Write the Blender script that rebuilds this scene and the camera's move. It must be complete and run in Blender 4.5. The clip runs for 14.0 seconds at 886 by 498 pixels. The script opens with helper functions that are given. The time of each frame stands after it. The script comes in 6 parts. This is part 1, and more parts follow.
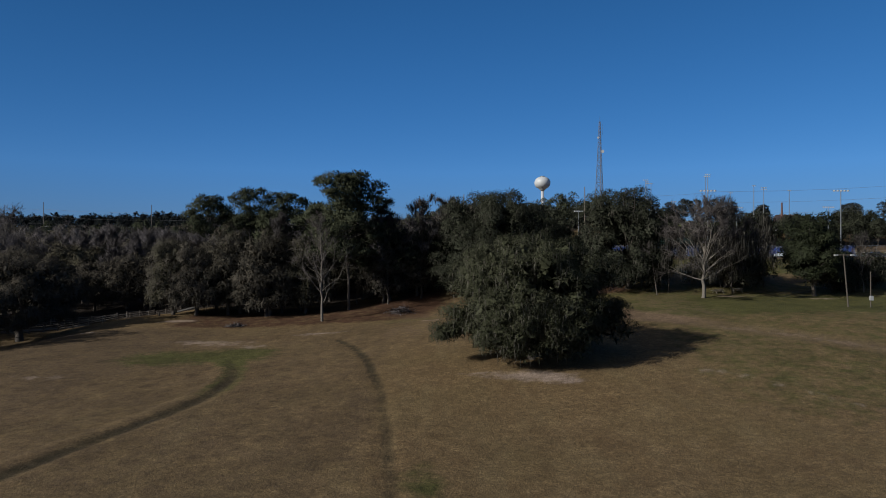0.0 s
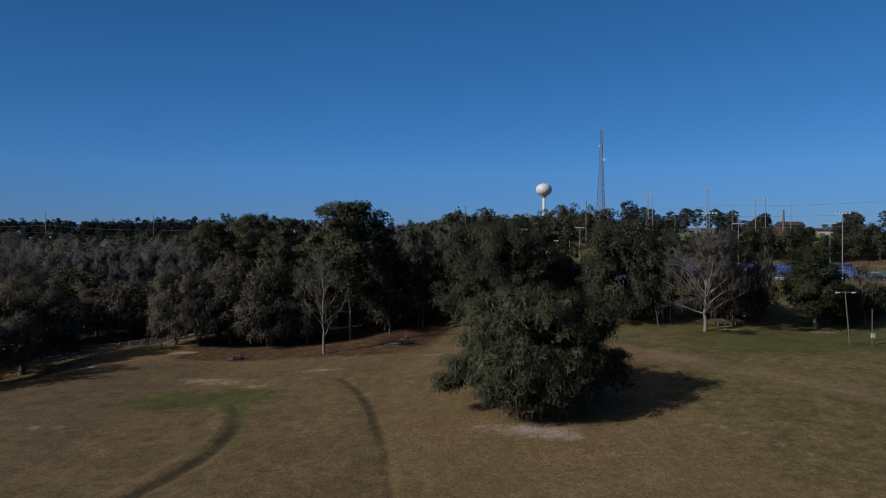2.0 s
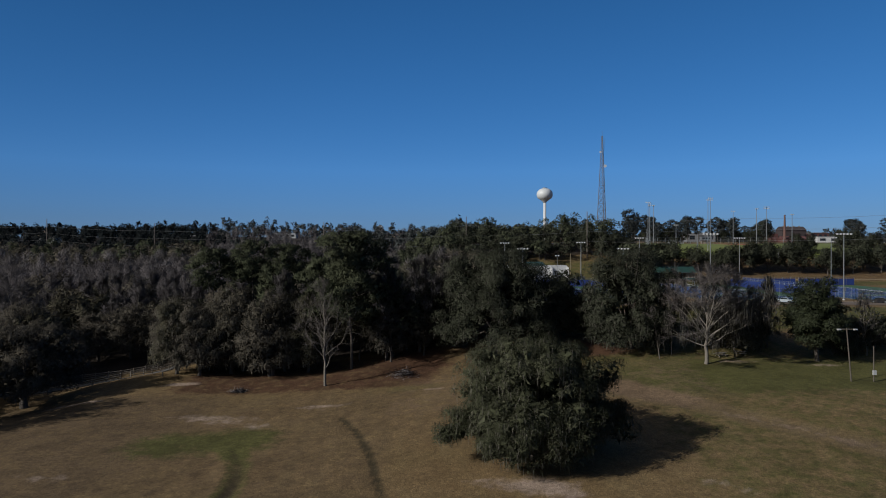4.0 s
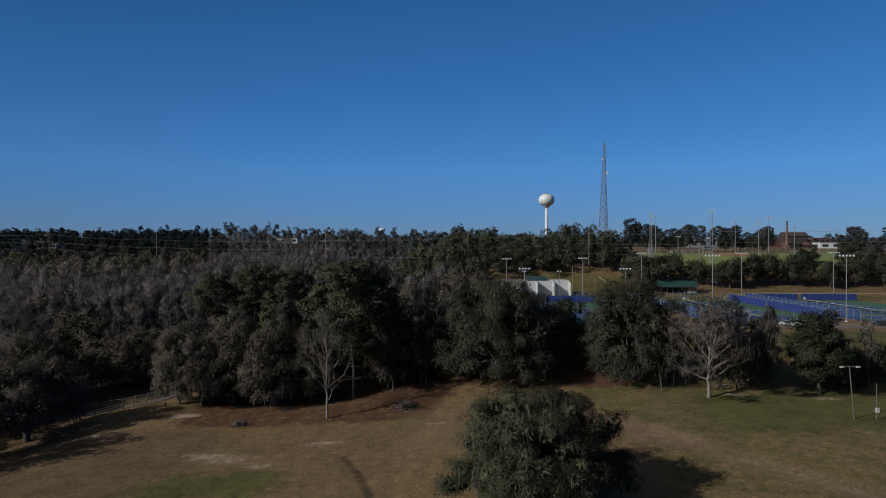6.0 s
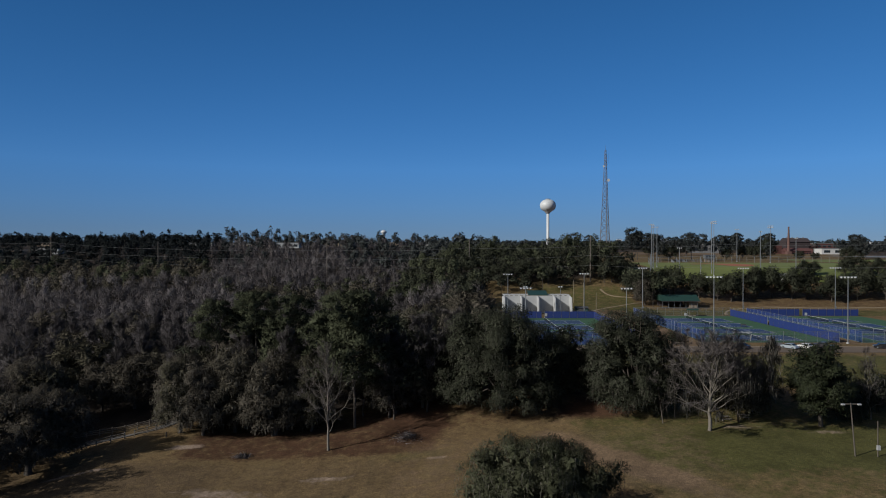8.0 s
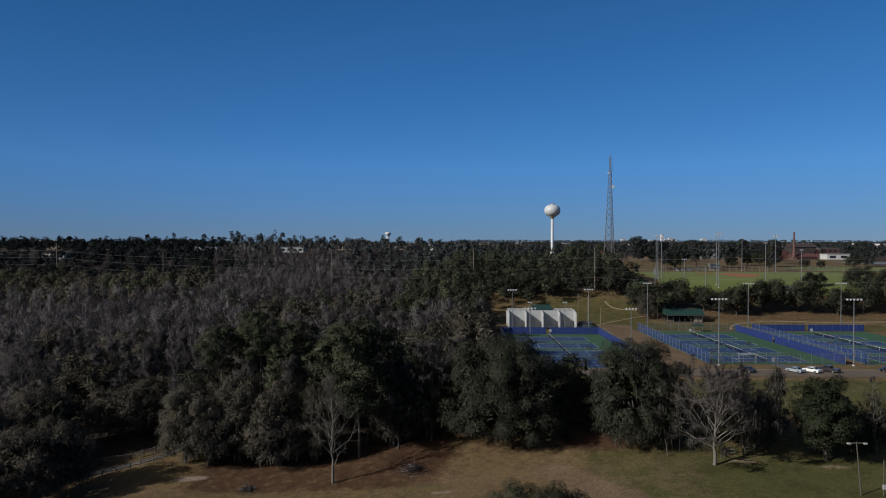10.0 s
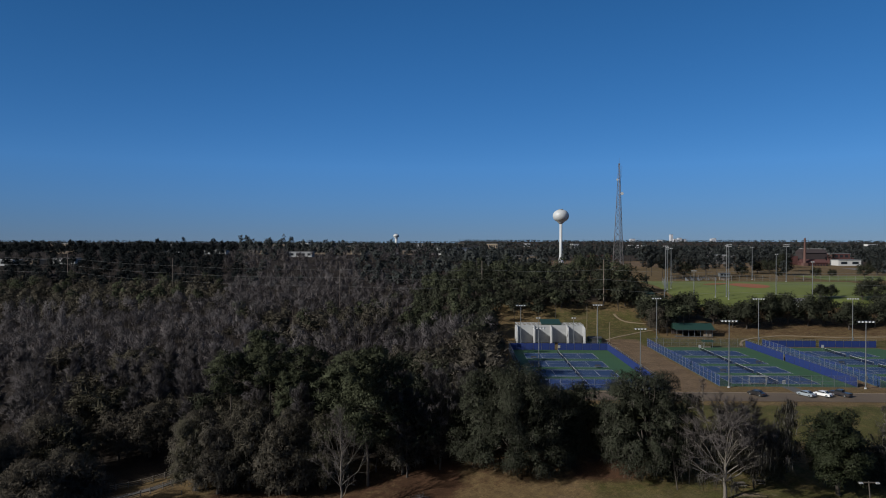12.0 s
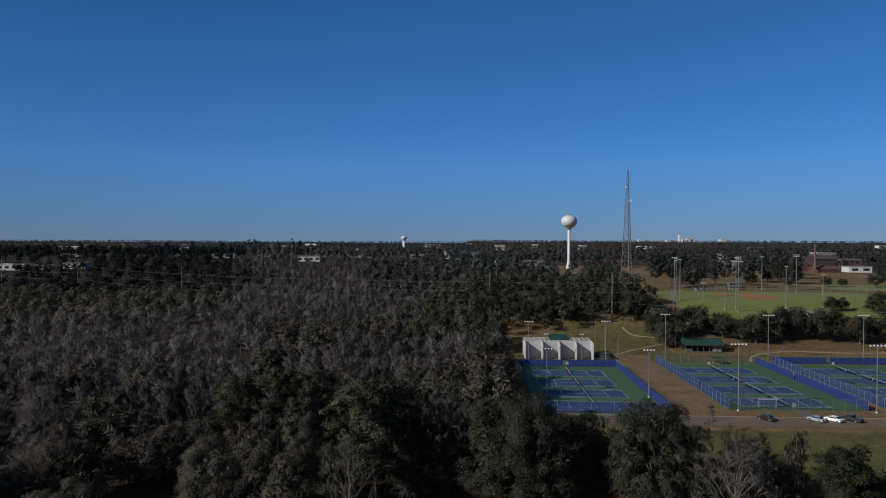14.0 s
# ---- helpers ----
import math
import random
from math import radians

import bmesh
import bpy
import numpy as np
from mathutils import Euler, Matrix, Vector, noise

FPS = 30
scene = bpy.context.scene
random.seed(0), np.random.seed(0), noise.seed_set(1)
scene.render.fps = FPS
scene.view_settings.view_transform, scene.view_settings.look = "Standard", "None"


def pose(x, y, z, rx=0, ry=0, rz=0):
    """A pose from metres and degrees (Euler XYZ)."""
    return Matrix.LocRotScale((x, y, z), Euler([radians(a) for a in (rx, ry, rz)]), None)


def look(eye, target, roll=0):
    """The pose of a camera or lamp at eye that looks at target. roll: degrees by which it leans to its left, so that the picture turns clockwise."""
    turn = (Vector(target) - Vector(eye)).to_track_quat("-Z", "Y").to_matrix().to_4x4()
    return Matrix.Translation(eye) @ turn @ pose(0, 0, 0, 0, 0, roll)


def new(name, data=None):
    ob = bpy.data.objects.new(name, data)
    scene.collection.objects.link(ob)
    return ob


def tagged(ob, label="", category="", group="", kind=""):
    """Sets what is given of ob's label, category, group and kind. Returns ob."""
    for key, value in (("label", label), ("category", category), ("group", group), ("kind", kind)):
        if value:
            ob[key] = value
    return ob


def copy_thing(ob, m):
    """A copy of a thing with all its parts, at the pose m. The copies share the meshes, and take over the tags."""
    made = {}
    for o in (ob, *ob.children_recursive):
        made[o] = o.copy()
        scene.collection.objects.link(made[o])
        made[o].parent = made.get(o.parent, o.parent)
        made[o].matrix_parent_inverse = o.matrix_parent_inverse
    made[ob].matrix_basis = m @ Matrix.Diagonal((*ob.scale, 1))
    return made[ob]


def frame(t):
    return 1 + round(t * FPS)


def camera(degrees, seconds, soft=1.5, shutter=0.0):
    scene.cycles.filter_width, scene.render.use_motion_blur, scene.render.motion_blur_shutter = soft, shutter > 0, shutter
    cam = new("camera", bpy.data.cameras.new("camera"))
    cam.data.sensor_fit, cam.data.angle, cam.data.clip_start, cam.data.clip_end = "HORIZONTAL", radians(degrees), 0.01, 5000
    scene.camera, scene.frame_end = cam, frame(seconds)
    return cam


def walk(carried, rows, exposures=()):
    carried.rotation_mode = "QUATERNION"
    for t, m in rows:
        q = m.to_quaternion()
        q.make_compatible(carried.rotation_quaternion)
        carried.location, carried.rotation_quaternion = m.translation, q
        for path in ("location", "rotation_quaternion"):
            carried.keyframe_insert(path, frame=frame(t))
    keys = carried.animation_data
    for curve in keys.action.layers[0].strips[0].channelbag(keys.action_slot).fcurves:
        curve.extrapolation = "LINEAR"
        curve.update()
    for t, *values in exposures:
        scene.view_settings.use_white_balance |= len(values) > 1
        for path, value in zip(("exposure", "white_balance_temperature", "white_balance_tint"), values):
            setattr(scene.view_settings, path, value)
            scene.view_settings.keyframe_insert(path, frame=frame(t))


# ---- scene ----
cam = camera(68.0, 14.0, soft=1.0)
METRES, EYE, TILT, LEAN, TURN = 42.0, 13.7, 0.0, 0.0, 0.0
ROWS = [
    (0.0, 0.0, 0.0, 0.0, 0.0, 0.0, -0.0),
    (0.5, -0.0009, -0.0005, 0.0334, 0.02, 0.06, -0.04),
    (1.0, -0.0015, -0.0015, 0.0674, 0.05, 0.08, -0.07),
    (1.5, -0.0012, -0.0024, 0.1022, 0.09, 0.07, -0.05),
    (2.0, -0.0011, -0.0038, 0.1369, 0.12, 0.05, -0.04),
    (2.5, -0.0011, -0.0032, 0.1725, 0.15, 0.02, -0.03),
    (3.0, -0.0014, -0.0033, 0.2082, 0.17, -0.01, -0.03),
    (5.5, -0.0049, -0.0033, 0.3876, 0.25, -0.14, -0.02),
    (6.0, -0.005, -0.0028, 0.4225, 0.33, -0.14, -0.03),
    (6.5, -0.0056, -0.0023, 0.4576, 0.36, -0.16, -0.05),
    (7.0, -0.0055, -0.0021, 0.4926, 0.38, -0.18, -0.07),
    (7.5, -0.0046, -0.0024, 0.5281, 0.41, -0.19, -0.07),
    (8.0, -0.0037, -0.0028, 0.5637, 0.45, -0.21, -0.07),
    (10.5, -0.0064, -0.002, 0.749, 0.98, -0.39, -0.09),
    (11.0, -0.007, -0.0008, 0.7843, 1.18, -0.42, -0.09),
    (11.5, -0.0074, 0.0003, 0.8192, 1.38, -0.43, -0.11),
    (12.0, -0.0081, 0.0011, 0.8545, 1.53, -0.44, -0.13),
    (12.5, -0.0089, 0.0016, 0.8908, 1.71, -0.45, -0.16),
    (13.0, -0.0095, 0.0024, 0.9267, 1.88, -0.47, -0.18),
    (13.5, -0.0109, 0.0034, 0.9631, 2.03, -0.49, -0.2),
    (14.0, -0.0118, 0.0047, 0.9996, 2.2, -0.53, -0.23),
]
walk(cam, [(t, pose(0, 0, EYE, TILT, LEAN, TURN) @ pose(METRES * x, METRES * y, METRES * z, 90 + pitch, roll, yaw)) for t, x, y, z, yaw, pitch, roll in ROWS])

# ---- daylight ----
SUN_UP, SUN_FROM = 29.2, Vector((-0.875, -0.485, 0)).normalized()
SUN_WAY = Vector((SUN_FROM.x * math.cos(radians(SUN_UP)), SUN_FROM.y * math.cos(radians(SUN_UP)), math.sin(radians(SUN_UP))))
world = bpy.data.worlds.new("clear_sky")
scene.world = world
world.use_nodes = True
sky = world.node_tree.nodes.new("ShaderNodeTexSky")
sky.sky_type, sky.sun_disc = "NISHITA", False
sky.sun_elevation, sky.sun_rotation = radians(SUN_UP), math.atan2(SUN_FROM.x, SUN_FROM.y)
sky.air_density, sky.dust_density, sky.ozone_density, sky.altitude = 0.7, 0.0, 2.0, 1500
vivid = world.node_tree.nodes.new("ShaderNodeHueSaturation")
vivid.inputs["Saturation"].default_value = 1.5
cool = world.node_tree.nodes.new("ShaderNodeMix")
cool.data_type, cool.blend_type = "RGBA", "MULTIPLY"
cool.inputs[0].default_value, cool.inputs[7].default_value = 1.0, (0.78, 0.97, 1.20, 1.0)
world.node_tree.links.new(sky.outputs[0], cool.inputs[6])
even = world.node_tree.nodes.new("ShaderNodeGamma")
even.inputs[1].default_value = 0.56
world.node_tree.links.new(cool.outputs[2], even.inputs[0])
world.node_tree.links.new(even.outputs[0], vivid.inputs["Color"])
deep = world.node_tree.nodes.new("ShaderNodeMix")
deep.data_type = "RGBA"
deep.inputs[0].default_value, deep.inputs[7].default_value = 0.44, (0.14, 0.80, 2.74, 1.0)
world.node_tree.links.new(vivid.outputs[0], deep.inputs[6])
# scattering is weakest square to the sun, and the sky pales round it
toward = world.node_tree.nodes.new("ShaderNodeVectorMath")
toward.operation = "DOT_PRODUCT"
toward.inputs[1].default_value = SUN_WAY
world.node_tree.links.new(world.node_tree.nodes.new("ShaderNodeTexCoord").outputs["Generated"], toward.inputs[0])


def sky_math(op, a, b):
    n = world.node_tree.nodes.new("ShaderNodeMath")
    n.operation = op
    world.node_tree.links.new(a, n.inputs[0])
    if isinstance(b, float):
        n.inputs[1].default_value = b
    else:
        world.node_tree.links.new(b, n.inputs[1])
    return n.outputs[0]


square = sky_math("MULTIPLY", toward.outputs["Value"], toward.outputs["Value"])
phase = sky_math("ADD", sky_math("MULTIPLY", square, 0.12), 0.95)
upward = world.node_tree.nodes.new("ShaderNodeSeparateXYZ")
world.node_tree.links.new(toward.inputs[0].links[0].from_socket, upward.inputs[0])
for source, kind, spans in ((toward.outputs["Value"], "SMOOTHSTEP", (-0.25, 0.30, 1.0, 0.84)),
                            (upward.outputs["Z"], "LINEAR", (0.0, 0.115, 0.55, 1.0)),
                            (upward.outputs["Z"], "LINEAR", (0.06, 0.40, 1.38, 0.84)),
                            (upward.outputs["Z"], "SMOOTHSTEP", (0.36, 0.95, 1.0, 0.42))):
    fall = world.node_tree.nodes.new("ShaderNodeMapRange")
    fall.interpolation_type = kind
    for i, v in enumerate(spans):
        fall.inputs[i + 1].default_value = v
    world.node_tree.links.new(source, fall.inputs[0])
    phase = sky_math("MULTIPLY", phase, fall.outputs[0])
phased = world.node_tree.nodes.new("ShaderNodeVectorMath")
phased.operation = "SCALE"
world.node_tree.links.new(deep.outputs[2], phased.inputs[0])
world.node_tree.links.new(phase, phased.inputs["Scale"])
near_sun = world.node_tree.nodes.new("ShaderNodeMapRange")
near_sun.interpolation_type = "SMOOTHSTEP"
near_sun.inputs[1].default_value, near_sun.inputs[2].default_value = 0.28, 1.0
world.node_tree.links.new(toward.outputs["Value"], near_sun.inputs[0])
pale = world.node_tree.nodes.new("ShaderNodeMix")
pale.data_type = "RGBA"
pale.inputs[7].default_value = (2.1, 2.0, 1.9, 1.0)
world.node_tree.links.new(near_sun.outputs[0], pale.inputs[0])
world.node_tree.links.new(phased.outputs[0], pale.inputs[6])
world.node_tree.links.new(pale.outputs[2], world.node_tree.nodes["Background"].inputs[0])
world.node_tree.nodes["Background"].inputs[1].default_value = 0.160
sun = new("sun", bpy.data.lights.new("sun", "SUN"))
sun.data.energy, sun.data.angle, sun.data.color = 5.0, radians(0.55), (1.0, 0.975, 0.935)
sun.matrix_world = look(SUN_WAY * 300, (0, 0, 0))
scene.view_settings.exposure = -0.1

# ---- materials ----
def nodes_of(name):
    m = bpy.data.materials.new(name)
    m.use_nodes = True
    t = m.node_tree
    return m, t, t.nodes["Principled BSDF"]


def noise_node(t, scale, detail=4.0, rough=0.6, vector=None):
    n = t.nodes.new("ShaderNodeTexNoise")
    n.inputs["Scale"].default_value, n.inputs["Detail"].default_value, n.inputs["Roughness"].default_value = scale, detail, rough
    if vector is not None:
        t.links.new(vector, n.inputs["Vector"])
    return n.outputs[0]


def ramp_node(t, value, lo, hi):
    r = t.nodes.new("ShaderNodeMapRange")
    r.inputs[1].default_value, r.inputs[2].default_value = lo, hi
    t.links.new(value, r.inputs[0])
    return r.outputs[0]


def math_node(t, op, a, b):
    n = t.nodes.new("ShaderNodeMath")
    n.operation = op
    for i, v in enumerate((a, b)):
        if isinstance(v, (int, float)):
            n.inputs[i].default_value = v
        else:
            t.links.new(v, n.inputs[i])
    return n.outputs[0]


def mix_node(t, fac, a, b, blend="MIX"):
    n = t.nodes.new("ShaderNodeMix")
    n.data_type, n.blend_type = "RGBA", blend
    for sock, v in ((n.inputs[0], fac), (n.inputs[6], a), (n.inputs[7], b)):
        if isinstance(v, (int, float)):
            sock.default_value = v
        elif isinstance(v, tuple):
            sock.default_value = (*v, 1.0)
        else:
            t.links.new(v, sock)
    return n.outputs[2]


def attr_node(t, name):
    n = t.nodes.new("ShaderNodeAttribute")
    n.attribute_name = name
    return n.outputs["Fac"]


def place_node(t):
    return t.nodes.new("ShaderNodeNewGeometry").outputs["Position"]


def bump_to(t, bsdf, value, strength, distance):
    b = t.nodes.new("ShaderNodeBump")
    b.inputs["Strength"].default_value, b.inputs["Distance"].default_value = strength, distance
    t.links.new(value, b.inputs["Height"])
    t.links.new(b.outputs[0], bsdf.inputs["Normal"])


def plain(name, dark, light, rough=0.7, fine=9.0, coarse=0.5, metal=0.0, bump=0.2, dirt=0.3):
    """A surface with a fine grain and wide stains."""
    m, t, p = nodes_of(name)
    pos = place_node(t)
    grain = noise_node(t, fine, 5, 0.65, pos)
    stain = ramp_node(t, noise_node(t, coarse, 3, 0.55, pos), 0.35, 0.7)
    col = mix_node(t, grain, dark, light)
    soiled = tuple(c * 0.62 for c in dark)
    col = mix_node(t, math_node(t, "MULTIPLY", stain, dirt), col, soiled)
    t.links.new(col, p.inputs["Base Color"])
    p.inputs["Roughness"].default_value, p.inputs["Metallic"].default_value = rough, metal
    if bump:
        bump_to(t, p, grain, bump, 0.02)
    return m


def leafy(name, shade, mid, tip, rough=0.9, gloss=0.02, turn=None, through_light=0.3):
    """Foliage, twigs or moss: the mesh's own tint gives the change from clump to clump."""
    m, t, p = nodes_of(name)
    shade, mid, tip = (tuple(c * f for c in k) for k, f in ((shade, 0.98), (mid, 0.90), (tip, 0.86)))
    tint = attr_node(t, "tint")
    col = mix_node(t, ramp_node(t, tint, 0.0, 0.5), shade, mid)
    col = mix_node(t, ramp_node(t, tint, 0.5, 1.0), col, tip)
    info = t.nodes.new("ShaderNodeObjectInfo")
    hue = mix_node(t, math_node(t, "MULTIPLY", info.outputs["Random"], 0.35), col, tuple(c * 0.6 for c in mid))
    if turn:
        other = mix_node(t, 1.0, col, turn, "MULTIPLY")
        hue = mix_node(t, ramp_node(t, info.outputs["Random"], 0.35, 1.0), hue, other)
    t.links.new(hue, p.inputs["Base Color"])
    p.inputs["Roughness"].default_value = rough
    p.inputs["Specular IOR Level"].default_value = gloss
    # each leaf leans with the face of the clump that it grows on
    lean = t.nodes.new("ShaderNodeAttribute")
    lean.attribute_name = "lean"
    turned = t.nodes.new("ShaderNodeVectorTransform")
    turned.vector_type, turned.convert_from, turned.convert_to = "NORMAL", "OBJECT", "WORLD"
    t.links.new(lean.outputs["Vector"], turned.inputs[0])
    t.links.new(turned.outputs[0], p.inputs["Normal"])
    # thin blades let some light through
    thin = t.nodes.new("ShaderNodeBsdfTranslucent")
    t.links.new(hue, thin.inputs["Color"])
    t.links.new(turned.outputs[0], thin.inputs["Normal"])
    both = t.nodes.new("ShaderNodeMixShader")
    both.inputs[0].default_value = through_light
    t.links.new(p.outputs[0], both.inputs[1])
    t.links.new(thin.outputs[0], both.inputs[2])
    t.links.new(both.outputs[0], t.nodes["Material Output"].inputs["Surface"])
    return m


OAK_LEAF = leafy("live_oak_leaf", (0.034, 0.038, 0.026), (0.062, 0.068, 0.046), (0.102, 0.110, 0.080))
OLIVE_LEAF = leafy("olive_leaf", (0.062, 0.054, 0.042), (0.112, 0.099, 0.079), (0.160, 0.144, 0.119), turn=(0.90, 0.96, 0.80))
PINE_LEAF = leafy("pine_needles", (0.048, 0.055, 0.033), (0.084, 0.094, 0.058), (0.124, 0.136, 0.086))
GLOSSY_LEAF = leafy("magnolia_leaf", (0.020, 0.026, 0.013), (0.040, 0.049, 0.024), (0.070, 0.082, 0.043), 0.6, 0.12)
FINE_OAK_LEAF = leafy("fine_live_oak_leaf", (0.047, 0.051, 0.029), (0.087, 0.093, 0.056), (0.148, 0.154, 0.102))
# darkened leaf for the western woods: their shade is put into the colour
SHADED_LEAF = leafy("shaded_foliage", (0.016, 0.020, 0.021), (0.030, 0.035, 0.036), (0.050, 0.056, 0.055))
# paler and bluer than near leaves: distance haze mixed into the colour
HAZED_LEAF = leafy("hazed_foliage", (0.030, 0.036, 0.037), (0.078, 0.088, 0.085), (0.112, 0.123, 0.117))
MOSS = leafy("spanish_moss", (0.078, 0.073, 0.060), (0.122, 0.115, 0.096), (0.180, 0.171, 0.144), 0.9, 0.1)
TWIG = leafy("bare_twigs", (0.088, 0.078, 0.080), (0.160, 0.144, 0.147), (0.266, 0.245, 0.248), 0.85, 0.1, through_light=0.15)
PALE_TWIG = leafy("pale_twigs", (0.105, 0.091, 0.086), (0.185, 0.163, 0.155), (0.305, 0.278, 0.265), 0.85, 0.1, through_light=0.3)
BARK = plain("grey_brown_bark", (0.034, 0.028, 0.022), (0.086, 0.072, 0.058), 0.9, 6, 0.8, bump=0.6)
PALE_BARK = plain("pale_bark", (0.083, 0.071, 0.058), (0.173, 0.155, 0.130), 0.85, 5, 0.7, bump=0.4)


def ground_material():
    m, t, p = nodes_of("winter_ground")
    pos = place_node(t)
    fine = noise_node(t, 3.2, 6, 0.7, pos)
    tuft = noise_node(t, 0.55, 5, 0.65, pos)
    blades = noise_node(t, 7.0, 5, 0.75, pos)
    wide = noise_node(t, 0.06, 4, 0.6, pos)
    streak_map = t.nodes.new("ShaderNodeMapping")
    streak_map.inputs["Scale"].default_value = (0.9, 0.12, 1.0)
    t.links.new(pos, streak_map.inputs["Vector"])
    streak = noise_node(t, 0.5, 5, 0.6, streak_map.outputs[0])
    dry = mix_node(t, ramp_node(t, fine, 0.36, 0.64), (0.091, 0.061, 0.030), (0.195, 0.135, 0.068))
    dry = mix_node(t, ramp_node(t, tuft, 0.38, 0.68), dry, (0.105, 0.069, 0.034))
    dry = mix_node(t, math_node(t, "MULTIPLY", ramp_node(t, wide, 0.42, 0.66), 0.45), dry, (0.106, 0.080, 0.036))
    dry = mix_node(t, math_node(t, "MULTIPLY", ramp_node(t, streak, 0.5, 0.75), 0.5), dry, (0.159, 0.120, 0.062))

    mottle = noise_node(t, 0.17, 6, 0.7, pos)
    dry = mix_node(t, math_node(t, "MULTIPLY", ramp_node(t, mottle, 0.46, 0.62), 0.28), dry, (0.087, 0.059, 0.030))
    dry = mix_node(t, math_node(t, "MULTIPLY", ramp_node(t, mottle, 0.44, 0.30), 0.32), dry, (0.198, 0.139, 0.074))

    def layer(under, name, colour_a, colour_b, ragged=0.55):
        mask = math_node(t, "ADD", attr_node(t, name), math_node(t, "MULTIPLY", math_node(t, "SUBTRACT", tuft, 0.5), ragged * 1.6))
        mask = ramp_node(t, mask, 0.32, 0.82)
        mask = math_node(t, "MULTIPLY", mask, ramp_node(t, attr_node(t, name), 0.02, 0.15))
        both = mix_node(t, ramp_node(t, fine, 0.3, 0.7), colour_a, colour_b)
        return mix_node(t, mask, under, mix_node(t, math_node(t, "MULTIPLY", ramp_node(t, mottle, 0.44, 0.62), 0.5), both, tuple(c * 0.62 for c in colour_a)))

    dry = layer(dry, "dull", (0.070, 0.049, 0.028), (0.128, 0.089, 0.050), 0.7)
    col = layer(dry, "green", (0.050, 0.050, 0.016), (0.098, 0.091, 0.032), 0.9)
    col = layer(col, "litter", (0.045, 0.0245, 0.014), (0.088, 0.0465, 0.027), 0.8)
    col = layer(col, "rut", (0.035, 0.028, 0.015), (0.064, 0.049, 0.028), 0.5)
    col = layer(col, "sand", (0.179, 0.134, 0.099), (0.315, 0.242, 0.191), 1.1)
    col = layer(col, "dirt", (0.105, 0.072, 0.044), (0.190, 0.132, 0.082), 0.7)
    # near-black floor: the shade between the trees is put into its colour
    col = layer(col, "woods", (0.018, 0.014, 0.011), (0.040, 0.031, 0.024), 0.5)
    grain = mix_node(t, ramp_node(t, blades, 0.38, 0.62), (0.74, 0.74, 0.76), (1.22, 1.22, 1.20))
    col = mix_node(t, 1.0, col, grain, "MULTIPLY")
    clump = mix_node(t, ramp_node(t, noise_node(t, 1.4, 4, 0.7, pos), 0.40, 0.60), (0.84, 0.84, 0.85), (1.10, 1.10, 1.09))
    col = mix_node(t, 1.0, col, clump, "MULTIPLY")
    t.links.new(col, p.inputs["Base Color"])
    p.inputs["Roughness"].default_value, p.inputs["Specular IOR Level"].default_value = 0.95, 0.1
    bump_to(t, p, math_node(t, "ADD", math_node(t, "ADD", fine, math_node(t, "MULTIPLY", blades, 0.6)), math_node(t, "MULTIPLY", tuft, 0.6)), 0.9, 0.11)
    return m


GROUND = ground_material()
GREEN_COURT = plain("green_court_paint", (0.018, 0.062, 0.022), (0.028, 0.083, 0.032), 0.8, 14, 0.25, bump=0.05, dirt=0.25)
BLUE_COURT = plain("blue_court_paint", (0.005, 0.025, 0.078), (0.008, 0.034, 0.100), 0.8, 14, 0.3, bump=0.05, dirt=0.2)
WHITE = plain("white_paint", (0.393, 0.393, 0.381), (0.507, 0.507, 0.495), 0.7, 8, 0.6, bump=0.05, dirt=0.15)
TANK_WHITE = plain("tank_white_paint", (0.400, 0.420, 0.425), (0.490, 0.505, 0.510), 0.5, 2, 0.12, bump=0.0, dirt=0.12)
CONCRETE = plain("pale_concrete", (0.308, 0.317, 0.317), (0.431, 0.440, 0.440), 0.85, 5, 0.35, bump=0.15, dirt=0.35)
WIND_BLUE = plain("blue_windscreen", (0.004, 0.017, 0.096), (0.007, 0.025, 0.138), 0.75, 7, 0.5, bump=0.1, dirt=0.15)
STEEL = plain("galvanised_steel", (0.166, 0.179, 0.186), (0.269, 0.282, 0.288), 0.5, 10, 1.0, 0.6, 0.0, 0.2)
DARK_STEEL = plain("dark_steel", (0.048, 0.048, 0.048), (0.104, 0.104, 0.104), 0.5, 10, 1.0, 0.4, 0.0, 0.2)
LATTICE = plain("weathered_lattice_steel", (0.080, 0.080, 0.080), (0.152, 0.144, 0.144), 0.6, 4, 0.3, 0.3, 0.0, 0.3)
GREEN_ROOF = plain("green_metal_roof", (0.009, 0.034, 0.025), (0.016, 0.048, 0.036), 0.6, 6, 0.4, 0.1, 0.05, 0.25)
POLE_WOOD = plain("weathered_pole_wood", (0.050, 0.042, 0.034), (0.105, 0.090, 0.072), 0.9, 9, 1.2, bump=0.3)
FENCE_WOOD = plain("grey_fence_wood", (0.090, 0.076, 0.062), (0.195, 0.170, 0.142), 0.9, 9, 1.5, bump=0.3)
BRICK_WALL = plain("red_brick", (0.056, 0.020, 0.018), (0.098, 0.038, 0.032), 0.9, 3, 0.2, bump=0.1, dirt=0.3)
TAN_POLE = plain("pale_new_pole_wood", (0.130, 0.105, 0.062), (0.200, 0.165, 0.105), 0.85, 6, 1.0, bump=0.2)
STACK_BRICK = plain("stack_brick", (0.085, 0.044, 0.036), (0.135, 0.074, 0.062), 0.9, 1.2, 0.1, bump=0.1, dirt=0.3)
